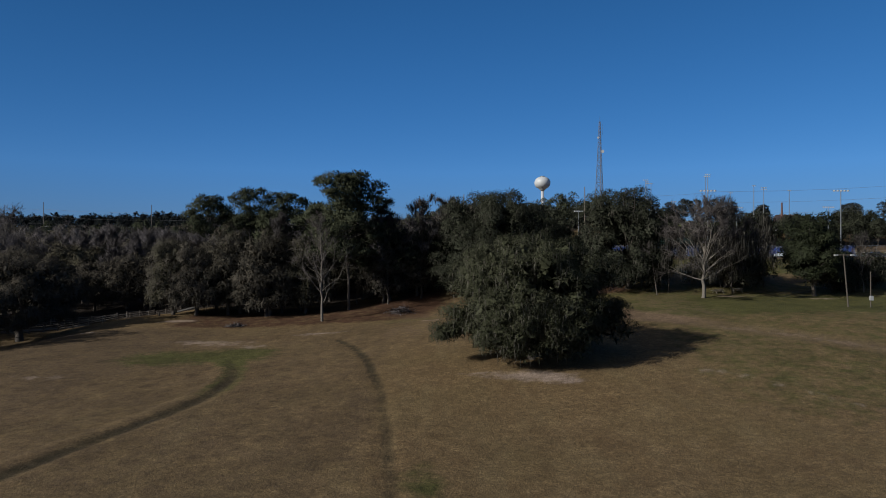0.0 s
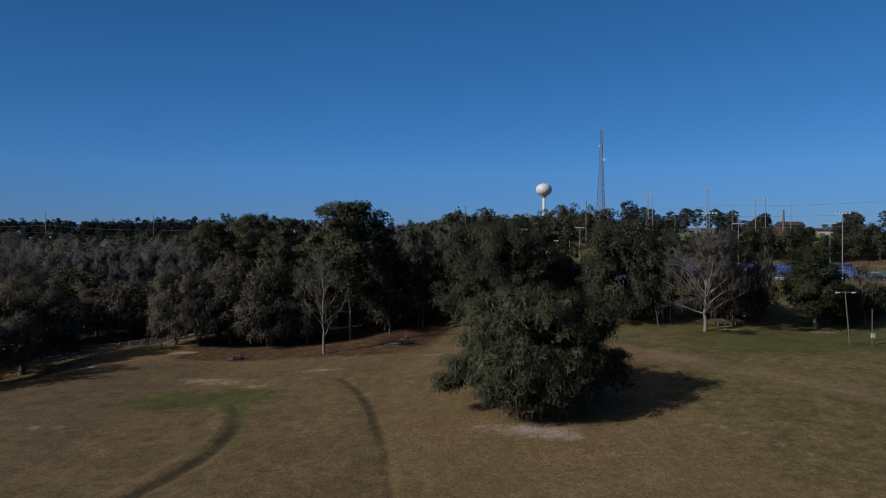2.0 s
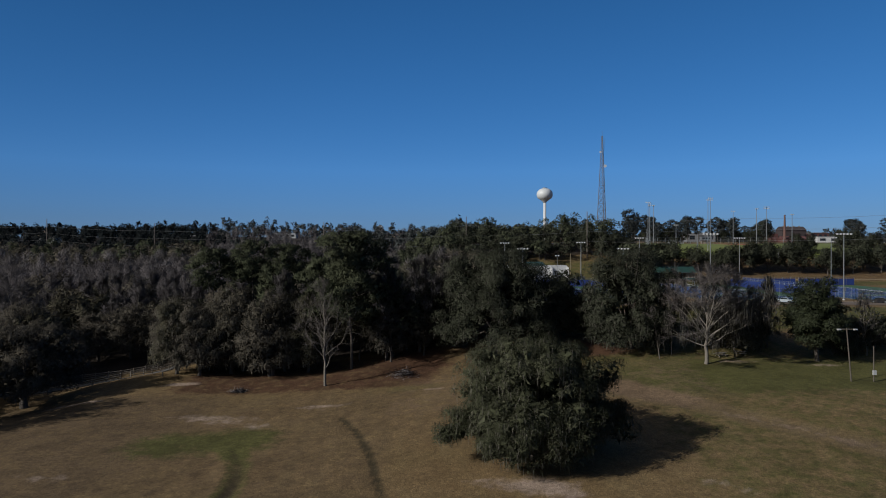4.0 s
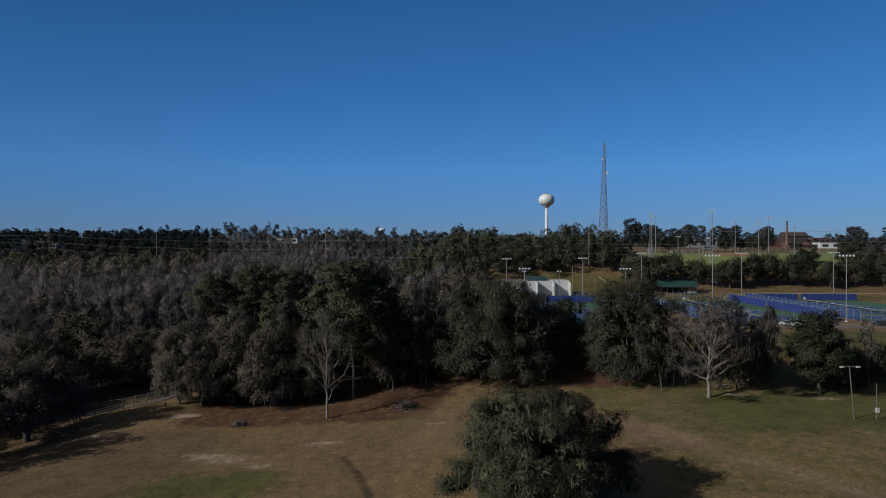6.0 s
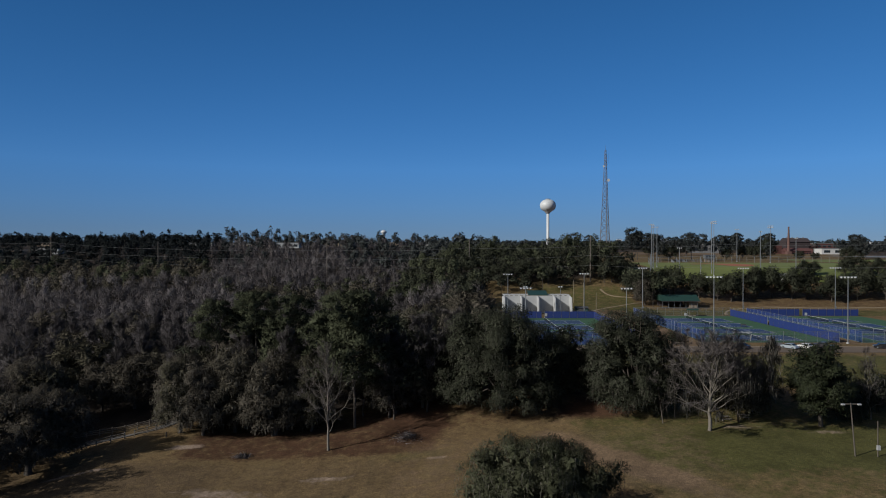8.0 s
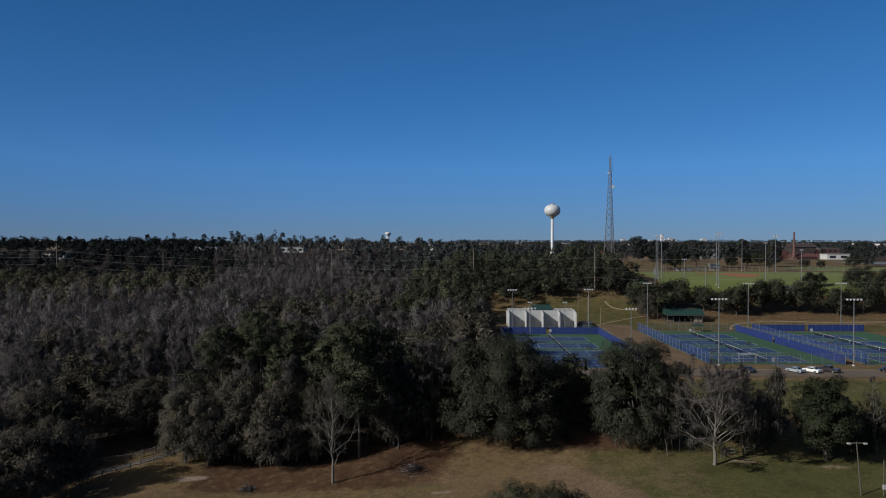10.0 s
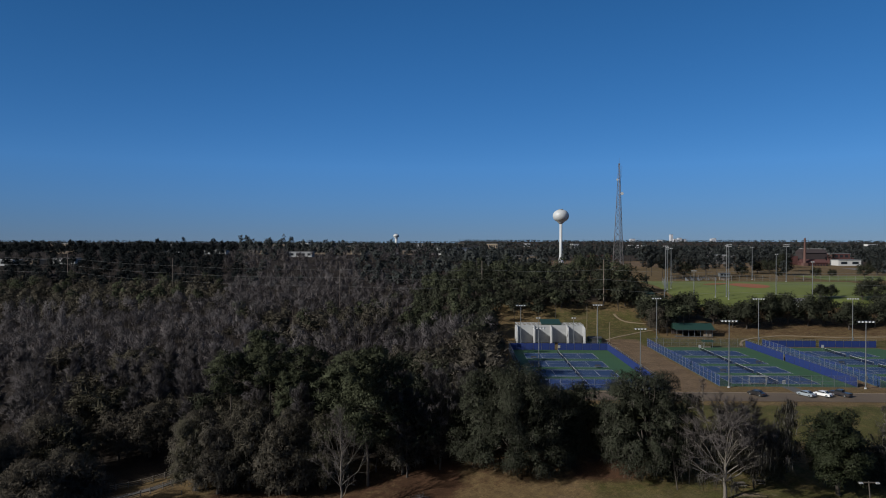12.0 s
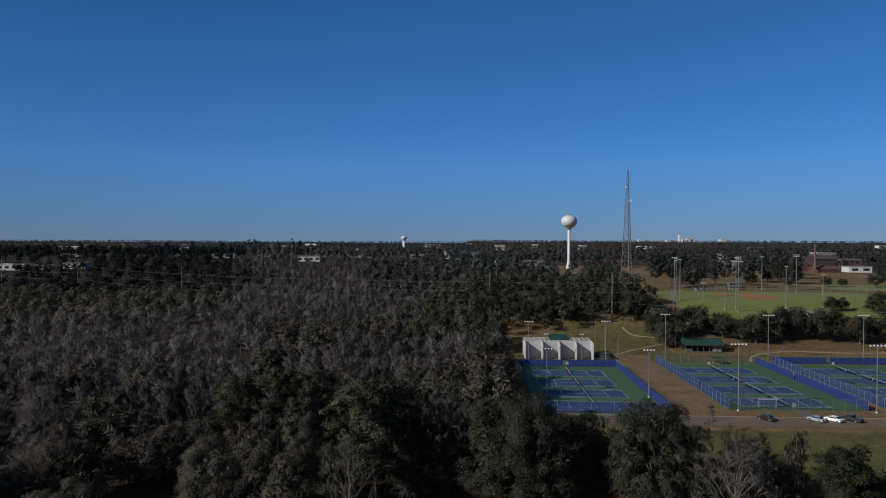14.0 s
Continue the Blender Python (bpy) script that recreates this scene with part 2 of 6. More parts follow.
DARK_BRICK = plain("soot_dark_brick", (0.022, 0.016, 0.017), (0.044, 0.031, 0.031), 0.9, 2, 0.2, bump=0.1)
TAN_WALL = plain("tan_wall", (0.173, 0.135, 0.098), (0.242, 0.196, 0.147), 0.9, 2, 0.2, bump=0.05)
CITY_PALE = plain("pale_tower_cladding", (0.42, 0.44, 0.48), (0.52, 0.54, 0.58), 0.8, 1, 0.05, bump=0.0, dirt=0.2)
GREY_ROOF = plain("grey_roofing", (0.104, 0.104, 0.106), (0.173, 0.173, 0.173), 0.8, 2, 0.15, bump=0.05)
ROAD = plain("worn_asphalt", (0.043, 0.039, 0.034), (0.086, 0.078, 0.068), 0.95, 6, 0.2, bump=0.2, dirt=0.3)
TAN_LOT = plain("sandy_gravel", (0.070, 0.049, 0.031), (0.132, 0.096, 0.063), 0.95, 5, 0.12, bump=0.2, dirt=0.5)
CLAY = plain("red_infield_clay", (0.190, 0.060, 0.022), (0.260, 0.092, 0.038), 0.95, 2, 0.1, bump=0.1, dirt=0.2)
TURF = plain("mown_turf", (0.074, 0.094, 0.012), (0.130, 0.150, 0.026), 0.95, 1.5, 0.05, bump=0.3, dirt=0.4)
GLASS = plain("dark_window_glass", (0.012, 0.014, 0.017), (0.022, 0.026, 0.030), 0.12, 3, 0.3, 0.0, 0.0, 0.1)
RUBBER = plain("black_rubber", (0.012, 0.012, 0.012), (0.026, 0.026, 0.026), 0.85, 12, 1.0, bump=0.1)
LAMP_WHITE = plain("lamp_housing_white", (0.28, 0.285, 0.28), (0.36, 0.365, 0.36), 0.45, 10, 1.0, 0.1, 0.0, 0.15)
WIRE = plain("power_cable", (0.15, 0.155, 0.16), (0.21, 0.215, 0.22), 0.45, 3, 0.2, 0.5, 0.0, 0.1)


def chain_link(name, dark, light, cover):
    """Woven wire: mostly gaps, so the sheet lets most light through."""
    m, t, p = nodes_of(name)
    pos = place_node(t)
    col = mix_node(t, noise_node(t, 6.0, 3, 0.6, pos), dark, light)
    t.links.new(col, p.inputs["Base Color"])
    p.inputs["Roughness"].default_value, p.inputs["Metallic"].default_value = 0.55, 0.3
    n = noise_node(t, 1.1, 3, 0.6, pos)
    t.links.new(ramp_node(t, n, 0.5 - cover * 2.0, 0.5 + (1 - cover) * 2.0), p.inputs["Alpha"])
    return m


CHAIN = chain_link("chain_link", (0.09, 0.10, 0.11), (0.17, 0.18, 0.19), 0.09)
NET_BLACK = chain_link("black_net", (0.006, 0.006, 0.007), (0.012, 0.012, 0.013), 0.24)
NET_BLACK.node_tree.nodes["Principled BSDF"].inputs["Specular IOR Level"].default_value = 0.0
NET_BLACK.node_tree.nodes["Principled BSDF"].inputs["Metallic"].default_value = 0.0
LANE_GREY = plain("grey_lane", (0.056, 0.052, 0.048), (0.096, 0.090, 0.084), 0.95, 3, 0.2, bump=0.2, dirt=0.35)
PATH_SAND = plain("pale_path_sand", (0.150, 0.112, 0.068), (0.240, 0.185, 0.118), 0.95, 3, 0.15, bump=0.2, dirt=0.35)
BLUE_CHAIN = chain_link("blue_chain_link", (0.030, 0.060, 0.200), (0.050, 0.090, 0.270), 0.36)
# ---- the lie of the land ----
def profile(knots):
    ys = np.arange(-400.0, 5200.0, 4.0)
    zs = np.interp(ys, [k[0] for k in knots], [k[1] for k in knots])
    return ys, np.convolve(np.pad(zs, 2, mode="edge"), np.ones(5) / 5, mode="valid")


EAST = profile([(-400, -2), (52, -0.8), (68, 1.1), (82, 3.4), (100, 4.4), (120, 5.2), (148, 10.6), (160, 11.6), (250, 11.6), (285, 14.5),
                (312, 23), (345, 27.5), (620, 31), (1130, 30), (2500, 42), (4100, 66), (5200, 66)])
WEST = profile([(-400, -2), (60, -1.4), (115, -0.4), (135, 1.0), (200, 3), (300, 9), (450, 18), (720, 36.5), (1300, 32),
                (2500, 39), (4100, 54), (5200, 54)])


def smooth(a, b, v):
    u = np.clip((np.asarray(v, float) - a) / (b - a), 0, 1)
    return u * u * (3 - 2 * u)


def height(x, y):
    """Height of the ground at x, y (arrays or numbers)."""
    x, y = np.asarray(x, float), np.asarray(y, float)
    e, w = np.interp(y, *EAST), np.interp(y, *WEST)
    k = smooth(-45, 52, x) * (1 - smooth(125, 165, y)) + smooth(-28, 12, x) * smooth(125, 165, y)
    roll = 0.25 * np.sin(x * 0.11 + 1.0) * np.sin(y * 0.09) * smooth(30, 60, y) * (1 - smooth(105, 135, y))
    mound = 0.7 * np.exp(-((x + 50) / 10.0) ** 2) * smooth(98, 114, y) * (1 - smooth(124, 136, y))
    bank = -58 + 10 * smooth(124, 138, y)
    dip = -2.0 * (1 - smooth(bank - 17, bank, x)) * smooth(80, 110, y) * (1 - smooth(140, 175, y))
    return w + (e - w) * k + roll + mound + dip + 3.0 * np.sin(x / 310.0 + 2) * np.sin(y / 270.0) * smooth(330, 800, y)

# ---- mesh kit ----
class Solid:
    """Collects boxes, prisms and tubes for one mesh."""

    def __init__(self):
        self.v, self.f = [], []

    def add(self, verts, faces):
        n = len(self.v)
        self.v += [tuple(p) for p in verts]
        self.f += [tuple(i + n for i in q) for q in faces]
        return self

    def box(self, x, y, z, sx, sy, sz, turn=0.0):
        """A box that stands with the middle of its underside at x, y, z."""
        c, s = math.cos(radians(turn)), math.sin(radians(turn))
        pts = []
        for dz in (0, sz):
            for dx, dy in ((-sx / 2, -sy / 2), (sx / 2, -sy / 2), (sx / 2, sy / 2), (-sx / 2, sy / 2)):
                pts.append((x + dx * c - dy * s, y + dx * s + dy * c, z + dz))
        return self.add(pts, [(3, 2, 1, 0), (4, 5, 6, 7), (0, 1, 5, 4), (1, 2, 6, 5), (2, 3, 7, 6), (3, 0, 4, 7)])

    def tube(self, a, b, ra, rb=None, sides=8):
        rb = ra if rb is None else rb
        a, b = Vector(a), Vector(b)
        axis = (b - a).normalized()
        u = axis.orthogonal().normalized()
        w = axis.cross(u)
        pts = []
        for p, r in ((a, ra), (b, rb)):
            for i in range(sides):
                g = 2 * math.pi * i / sides
                pts.append(p + u * (r * math.cos(g)) + w * (r * math.sin(g)))
        faces = [(i, (i + 1) % sides, sides + (i + 1) % sides, sides + i) for i in range(sides)]
        return self.add(pts, faces + [tuple(range(sides))[::-1], tuple(range(sides, 2 * sides))])

    def sweep(self, path, radii, sides=6):
        """One unbroken round bar through the points of a path."""
        path = [Vector(p) for p in path]
        pts, faces, n = [], [], len(path)
        for i, p in enumerate(path):
            axis = (path[min(i + 1, n - 1)] - path[max(i - 1, 0)]).normalized()
            ref = Vector((0, 0, 1)) if abs(axis.z) < 0.9 else Vector((1, 0, 0))
            u = axis.cross(ref).normalized()
            w = axis.cross(u)
            r = radii[i] if isinstance(radii, (list, tuple)) else radii
            pts += [p + u * (r * math.cos(2 * math.pi * j / sides)) + w * (r * math.sin(2 * math.pi * j / sides)) for j in range(sides)]
        for i in range(n - 1):
            faces += [(i * sides + j, i * sides + (j + 1) % sides, (i + 1) * sides + (j + 1) % sides, (i + 1) * sides + j) for j in range(sides)]
        faces += [tuple(range(sides))[::-1], tuple(range((n - 1) * sides, n * sides))]
        return self.add(pts, faces)

    def prism(self, outline, a, b, axis="y"):
        """A flat outline drawn out between a and b along x, y or z."""
        n = len(outline)
        place = {"x": lambda p, k: (k, p[0], p[1]), "y": lambda p, k: (p[0], k, p[1]), "z": lambda p, k: (p[0], p[1], k)}[axis]
        pts = [place(p, a) for p in outline] + [place(p, b) for p in outline]
        faces = [(i, (i + 1) % n, n + (i + 1) % n, n + i) for i in range(n)]
        return self.add(pts, faces + [tuple(range(n))[::-1], tuple(range(n, 2 * n))])

    def lathe(self, rings, x=0.0, y=0.0, sides=24):
        """Rings of (radius, height) turned about a line upright at x, y."""
        pts, faces = [], []
        for r, z in rings:
            pts += [(x + r * math.cos(2 * math.pi * i / sides), y + r * math.sin(2 * math.pi * i / sides), z) for i in range(sides)]
        for k in range(len(rings) - 1):
            faces += [(k * sides + i, k * sides + (i + 1) % sides, (k + 1) * sides + (i + 1) % sides, (k + 1) * sides + i) for i in range(sides)]
        faces += [tuple(range(sides))[::-1], tuple(range((len(rings) - 1) * sides, len(rings) * sides))]
        return self.add(pts, faces)

    def mesh(self, name, material, soft=False):
        me = bpy.data.meshes.new(name)
        me.from_pydata(self.v, [], self.f)
        bm = bmesh.new()
        bm.from_mesh(me)
        bmesh.ops.recalc_face_normals(bm, faces=bm.faces)
        bm.to_mesh(me)
        bm.free()
        me.materials.append(material)
        if soft:
            me.polygons.foreach_set("use_smooth", [True] * len(me.polygons))
        return me


def part(name, solid, material, parent, label="", soft=False):
    ob = new(name, solid.mesh(name, material, soft) if isinstance(solid, Solid) else solid)
    ob.parent = parent
    return tagged(ob, label)


def thing(name, x, y, z, label, category, group="", kind="", turn=0.0):
    ob = new(name)
    ob.matrix_basis = pose(x, y, z, 0, 0, turn)
    ob.empty_display_size = 0.3
    return tagged(ob, label, category, group, kind)


def whole(name, solid, material, label, category, group="", kind="", soft=False):
    """A thing that is one mesh."""
    return tagged(new(name, solid.mesh(name, material, soft)), label, category, group, kind)


def tri_mesh(name, verts, faces, material, tint=None, lean=None):
    """A mesh from arrays of corners and triangles, with a tint for each corner."""
    me = bpy.data.meshes.new(name)
    verts, faces = np.asarray(verts, np.float32), np.asarray(faces, np.int32)
    me.vertices.add(len(verts))
    me.vertices.foreach_set("co", verts.ravel())
    me.loops.add(faces.size)
    me.loops.foreach_set("vertex_index", faces.ravel())
    me.polygons.add(len(faces))
    me.polygons.foreach_set("loop_start", np.arange(0, faces.size, 3, dtype=np.int32))
    if tint is not None:
        me.attributes.new("tint", "FLOAT", "POINT").data.foreach_set("value", np.asarray(tint, np.float32))
    if lean is not None:
        me.attributes.new("lean", "FLOAT_VECTOR", "POINT").data.foreach_set("vector", np.repeat(np.asarray(lean, np.float32), 3, axis=0).ravel())
    me.materials.append(material)
    me.update(calc_edges=True)
    return me


# ---- plants ----
def leaf_tris(rng, pts, out, size, long=1.6, lay=0.5):
    """One ragged triangle of foliage at each point, facing mostly the way out."""
    n = len(pts)
    normal = out + rng.normal(0, lay, (n, 3))
    normal /= np.linalg.norm(normal, axis=1, keepdims=True) + 1e-6
    side = np.cross(normal, rng.normal(0, 1, (n, 3)))
    side /= np.linalg.norm(side, axis=1, keepdims=True) + 1e-6
    up = np.cross(normal, side)
    s = (size * rng.uniform(0.55, 1.35, n))[:, None]
    a = pts - side * s * 0.36 + up * s * rng.uniform(-0.3, 0.3, (n, 1))
    b = pts + side * s * 0.36 + up * s * rng.uniform(-0.3, 0.3, (n, 1))
    c = pts + up * s * long * rng.uniform(0.4, 0.8, (n, 1)) + side * s * rng.uniform(-0.4, 0.4, (n, 1))
    return np.stack([a, b, c], 1).reshape(-1, 3)


def sliver_tris(rng, pts, way, length, width):
    """A thin pointed sliver at each point, along its own way: twigs, needles, hanging moss."""
    n = len(pts)
    way = way / (np.linalg.norm(way, axis=1, keepdims=True) + 1e-6)
    side = np.cross(way, rng.normal(0, 1, (n, 3)))
    side /= np.linalg.norm(side, axis=1, keepdims=True) + 1e-6
    ln = (length * rng.uniform(0.5, 1.4, n))[:, None]
    w = width * 0.5
    return np.stack([pts - side * w, pts + side * w, pts + way * ln], 1).reshape(-1, 3)


def ball_points(rng, n):
    d = rng.normal(0, 1, (n, 3))
    return d / np.linalg.norm(d, axis=1, keepdims=True)


def corners(n):
    return np.arange(n * 3).reshape(-1, 3)


def limb_arrays(segs, sides=5):
    """Tapered tubes for limbs: rows of start, end and the two radii."""
    segs = np.asarray(segs, float)
    a, b, ra, rb = segs[:, 0:3], segs[:, 3:6], segs[:, 6], segs[:, 7]
    axis = b - a
    axis /= np.linalg.norm(axis, axis=1, keepdims=True) + 1e-9
    ref = np.where(np.abs(axis[:, 2:3]) > 0.9, [[1.0, 0, 0]], [[0, 0, 1.0]])
    u = np.cross(axis, ref)
    u /= np.linalg.norm(u, axis=1, keepdims=True)
    w = np.cross(axis, u)
    g = np.linspace(0, 2 * np.pi, sides, endpoint=False)
    ring = np.cos(g)[None, :, None] * u[:, None, :] + np.sin(g)[None, :, None] * w[:, None, :]
    v = np.concatenate([a[:, None] + ring * ra[:, None, None], b[:, None] + ring * rb[:, None, None]], 1)
    n = len(segs)
    i = np.arange(sides)
    j = (i + 1) % sides
    f = np.concatenate([np.stack([i, j, j + sides], 1), np.stack([i, j + sides, i + sides], 1)])
    faces = (f[None] + (np.arange(n) * 2 * sides)[:, None, None]).reshape(-1, 3)
    return v.reshape(-1, 3), faces


def bent(rng, a, b, ra, rb, steps, sag, wob):
    """A limb from a to b in short crooked lengths; sag lifts (plus) or drops its middle."""
    a, b = np.asarray(a, float), np.asarray(b, float)
    k = np.linspace(0, 1, steps + 1)[:, None]
    p = a + (b - a) * k
    p[:, 2] += sag * (4 * k * (1 - k))[:, 0]
    p[1:-1] += rng.normal(0, wob, (steps - 1, 3))
    r = ra + (rb - ra) * k[:, 0] ** 0.8
    return [(*p[i], *p[i + 1], r[i], r[i + 1]) for i in range(steps)], p


def fork(rng, start, way, length, radius, depth, spread, segs, tips, lift=0.15):
    """Branches that fork again and again; tips gathers the ends with their ways."""
    p, w = np.array(start, float), np.array(way, float)
    r = radius
    steps = 3
    for i in range(steps):
        w = w + rng.normal(0, 0.13, 3) + np.array([0, 0, lift * 0.3])
        w /= np.linalg.norm(w)
        q = p + w * length / steps
        segs.append((*p, *q, r, r * 0.86))
        r *= 0.86
        if depth > 1 and i >= 1 and rng.random() < 0.55:
            s = w + rng.normal(0, spread, 3) + np.array([0, 0, lift])
            fork(rng, q, s / np.linalg.norm(s), length * rng.uniform(0.45, 0.65), r * 0.5, depth - 2, spread, segs, tips, lift)
        p = q
    if depth <= 0:
        tips.append((p, w))
        return
    for _ in range(2 if rng.random() < 0.7 else 3):
        s = w + rng.normal(0, spread, 3) + np.array([0, 0, lift])
        fork(rng, p, s / np.linalg.norm(s), length * rng.uniform(0.6, 0.82), r * 0.68, depth - 1, spread, segs, tips, lift)


def leaning(rng, outer, clump, loose=0.22, up=0.15):
    """The way that leaves face: out of the clump and of the crown, a little up, and loosely."""
    n = 0.45 * outer + 0.75 * clump + rng.normal(0, loose, clump.shape) + [0, 0, up]
    return n / (np.linalg.norm(n, axis=1, keepdims=True) + 1e-6)


def lobes_of(rng, radius, low, top, count, size, belly=0.32, full=2.5):
    """Middles and radii of the clumps that make a spreading crown, widest at the belly; full rounds its shoulders."""
    k = rng.beta(1.15, 1.25, count * 2)
    u = np.where(k > belly, (k - belly) / (1 - belly), (belly - k) / belly * 0.8)
    reach = np.clip(1 - u ** full, 0.02, 1) ** (1 / full)
    keep = rng.random(count * 2) < reach + 0.15
    k, reach = k[keep][:count], reach[keep][:count]
    g = rng.uniform(0, 2 * np.pi, len(k))
    ph = rng.uniform(0, 6.28, 4)
    lump = 1 + 0.10 * np.sin(2 * g + ph[0]) + 0.09 * np.sin(3 * g + ph[1] + 3 * k) + 0.07 * np.sin(5 * g + ph[2] - 5 * k)
    inside = np.where(k > 0.5, np.sqrt(rng.uniform(0.03, 0.95, len(k))), rng.uniform(0.55, 0.95, len(k)) ** 0.6)
    r = radius * reach * np.minimum(lump, 1.08) * inside
    c = np.stack([np.cos(g) * r, np.sin(g) * r, low + (top - size * 0.7 - low) * k], 1)
    return c, size * rng.uniform(0.55, 1.35, len(k))


def broadleaf(seed, radius, low, top, clumps, clump, leaves, leaf, moss, trunk, belly=0.32, drape=1.1, extra=(), full=2.5, droop=0.8):
    """Meshes of a spreading evergreen: trunk with limbs, crown, hanging moss."""
    rng = np.random.default_rng(seed)
    c, r = lobes_of(rng, radius, low, top, clumps, clump, belly, full)
    for ex, ey, ez, spread in extra:
        c = np.concatenate([c, rng.normal(0, spread * 0.5, (14, 3)) * [1, 1, 0.8] + [ex, ey, ez]])
        r = np.concatenate([r, clump * rng.uniform(0.55, 1.1, 14)])
    segs = []
    knee = np.array([rng.normal(0, 0.25), rng.normal(0, 0.25), max(low * 0.8, top * 0.13)])
    s, _ = bent(rng, (0, 0, -0.6), knee, trunk * 1.35, trunk, 4, 0, 0.05)
    segs += s
    for i in range(min(len(c), 26)):
        s, p = bent(rng, knee, c[i], trunk * rng.uniform(0.30, 0.5), trunk * 0.07, 6, rng.uniform(-0.3, 1.2), 0.28)
        segs += s
        for _ in range(2):
            q = p[rng.integers(2, 6)]
            s, _ = bent(rng, q, q + rng.normal(0, clump * 0.7, 3) + [0, 0, clump * 0.3], trunk * 0.12, trunk * 0.03, 3, 0, 0.15)
            segs += s
    wood = limb_arrays(segs, 6)
    # leafy sprays on the face of each clump, drooping ends below them, coarse foliage within
    spray, hung = int(leaves * 0.48), int(leaves * 0.37)
    inner = leaves - spray - hung
    pick = rng.choice(len(c), leaves, p=r ** 2 / np.sum(r ** 2))
    d = ball_points(rng, leaves)
    d[:, 2] = np.where(d[:, 2] < -0.3, -d[:, 2], d[:, 2])
    depth = rng.uniform(0.62, 1.08, (leaves, 1))
    depth[spray + hung:] = rng.uniform(0.1, 0.62, (inner, 1))
    pts = c[pick] + d * r[pick][:, None] * depth * np.array([1.1, 1.1, 1.0])
    a, b = spray, spray + hung
    middle = np.array([0, 0, low + (top - low) * 0.4])
    pts[b:] = middle + (pts[b:] - middle) * rng.uniform(0.5, 1.0, (inner, 1))
    v = np.concatenate([leaf_tris(rng, pts[:a], d[:a] + [0, 0, 0.25], leaf, 1.7, 0.95),
                        sliver_tris(rng, pts[a:b], d[a:b] * 0.9 + rng.normal(0, 0.4, (hung, 3)) - rng.uniform(0, droop, (hung, 1)) * [0, 0, 1.0], leaf * 2.1, leaf * 0.40),
                        leaf_tris(rng, pts[b:], d[b:], max(leaf * 2.6, 0.75), 1.5, 0.9)])
    tone = rng.uniform(0, 1, len(c))
    tint = 0.62 * tone[pick] + 0.24 * rng.uniform(0, 1, leaves) + 0.06
    outer = (pts - middle) / [radius, radius, (top - low) * 0.6]
    crown = (v, corners(leaves), np.repeat(np.clip(tint, 0, 1), 3), leaning(rng, outer, d))
    hang = None
    if moss:
        pick = rng.choice(a, moss)
        way = np.tile([0, 0, -1.0], (moss, 1)) + rng.normal(0, 0.16, (moss, 3))
        hang = (sliver_tris(rng, pts[pick] + d[pick] * 0.12, way, drape, 0.06), corners(moss), np.repeat(rng.uniform(0, 1, moss), 3), leaning(rng, outer[pick], d[pick]))
    return wood, crown, hang


def dome_tree(seed, tall, radius, limbs, twigs, twig, trunk, moss, fork_at=0.2):
    """A leafless tree whose limbs fan out from a short trunk into a round dome of fine branches."""
    rng = np.random.default_rng(seed)
    segs, tips = [], []
    s, spine = bent(rng, (0, 0, -0.5), (0.3, 0.2, tall * 0.5), trunk * 1.25, trunk * 0.5, 8, 0, 0.1)
    segs += s
    for i in range(limbs):
        k = (i + 0.5) / limbs
        p = spine[int(8 * (fork_at * 2 + (1 - fork_at * 2) * k) * 0.999)]
        g = i * 2.4 + rng.normal(0, 0.25)
        up = 0.25 + 1.5 * k + rng.uniform(-0.1, 0.25)
        w = np.array([math.cos(g), math.sin(g), up])
        w /= np.linalg.norm(w)
        reach = radius * 1.02 if up < 0.9 else (tall - p[2]) * 0.98
        fork(rng, p, w, reach * rng.uniform(0.34, 0.42), trunk * rng.uniform(0.34, 0.5), 4, 0.34, segs, tips, 0.03)
    wood = limb_arrays(segs, 4)
    tp, tw = np.array([p for p, _ in tips]), np.array([w for _, w in tips])
    pick = rng.integers(0, len(tp), twigs)
    base = tp[pick] - tw[pick] * rng.uniform(0, twig * 1.8, (twigs, 1))
    way = tw[pick] + rng.normal(0, 0.5, (twigs, 3))
    middle = np.array([0, 0, tall * 0.45])
    crown = (sliver_tris(rng, base, way, twig, 0.05), corners(twigs), np.repeat(rng.uniform(0.2, 0.8, twigs), 3), leaning(rng, (base - middle) / radius, tw[pick], 0.3))
    low = tp[tp[:, 2] < tall * 0.62]
    src = low[rng.integers(0, len(low), moss)] + rng.normal(0, 0.35, (moss, 3))
    drop = np.tile([0, 0, -1.0], (moss, 1)) + rng.normal(0, 0.07, (moss, 3))
    hang = (sliver_tris(rng, src, drop, 1.3, 0.07), corners(moss), np.repeat(rng.uniform(0, 0.7, moss), 3), leaning(rng, (src - middle) / radius, drop * 0, 0.4))
    return wood, crown, hang


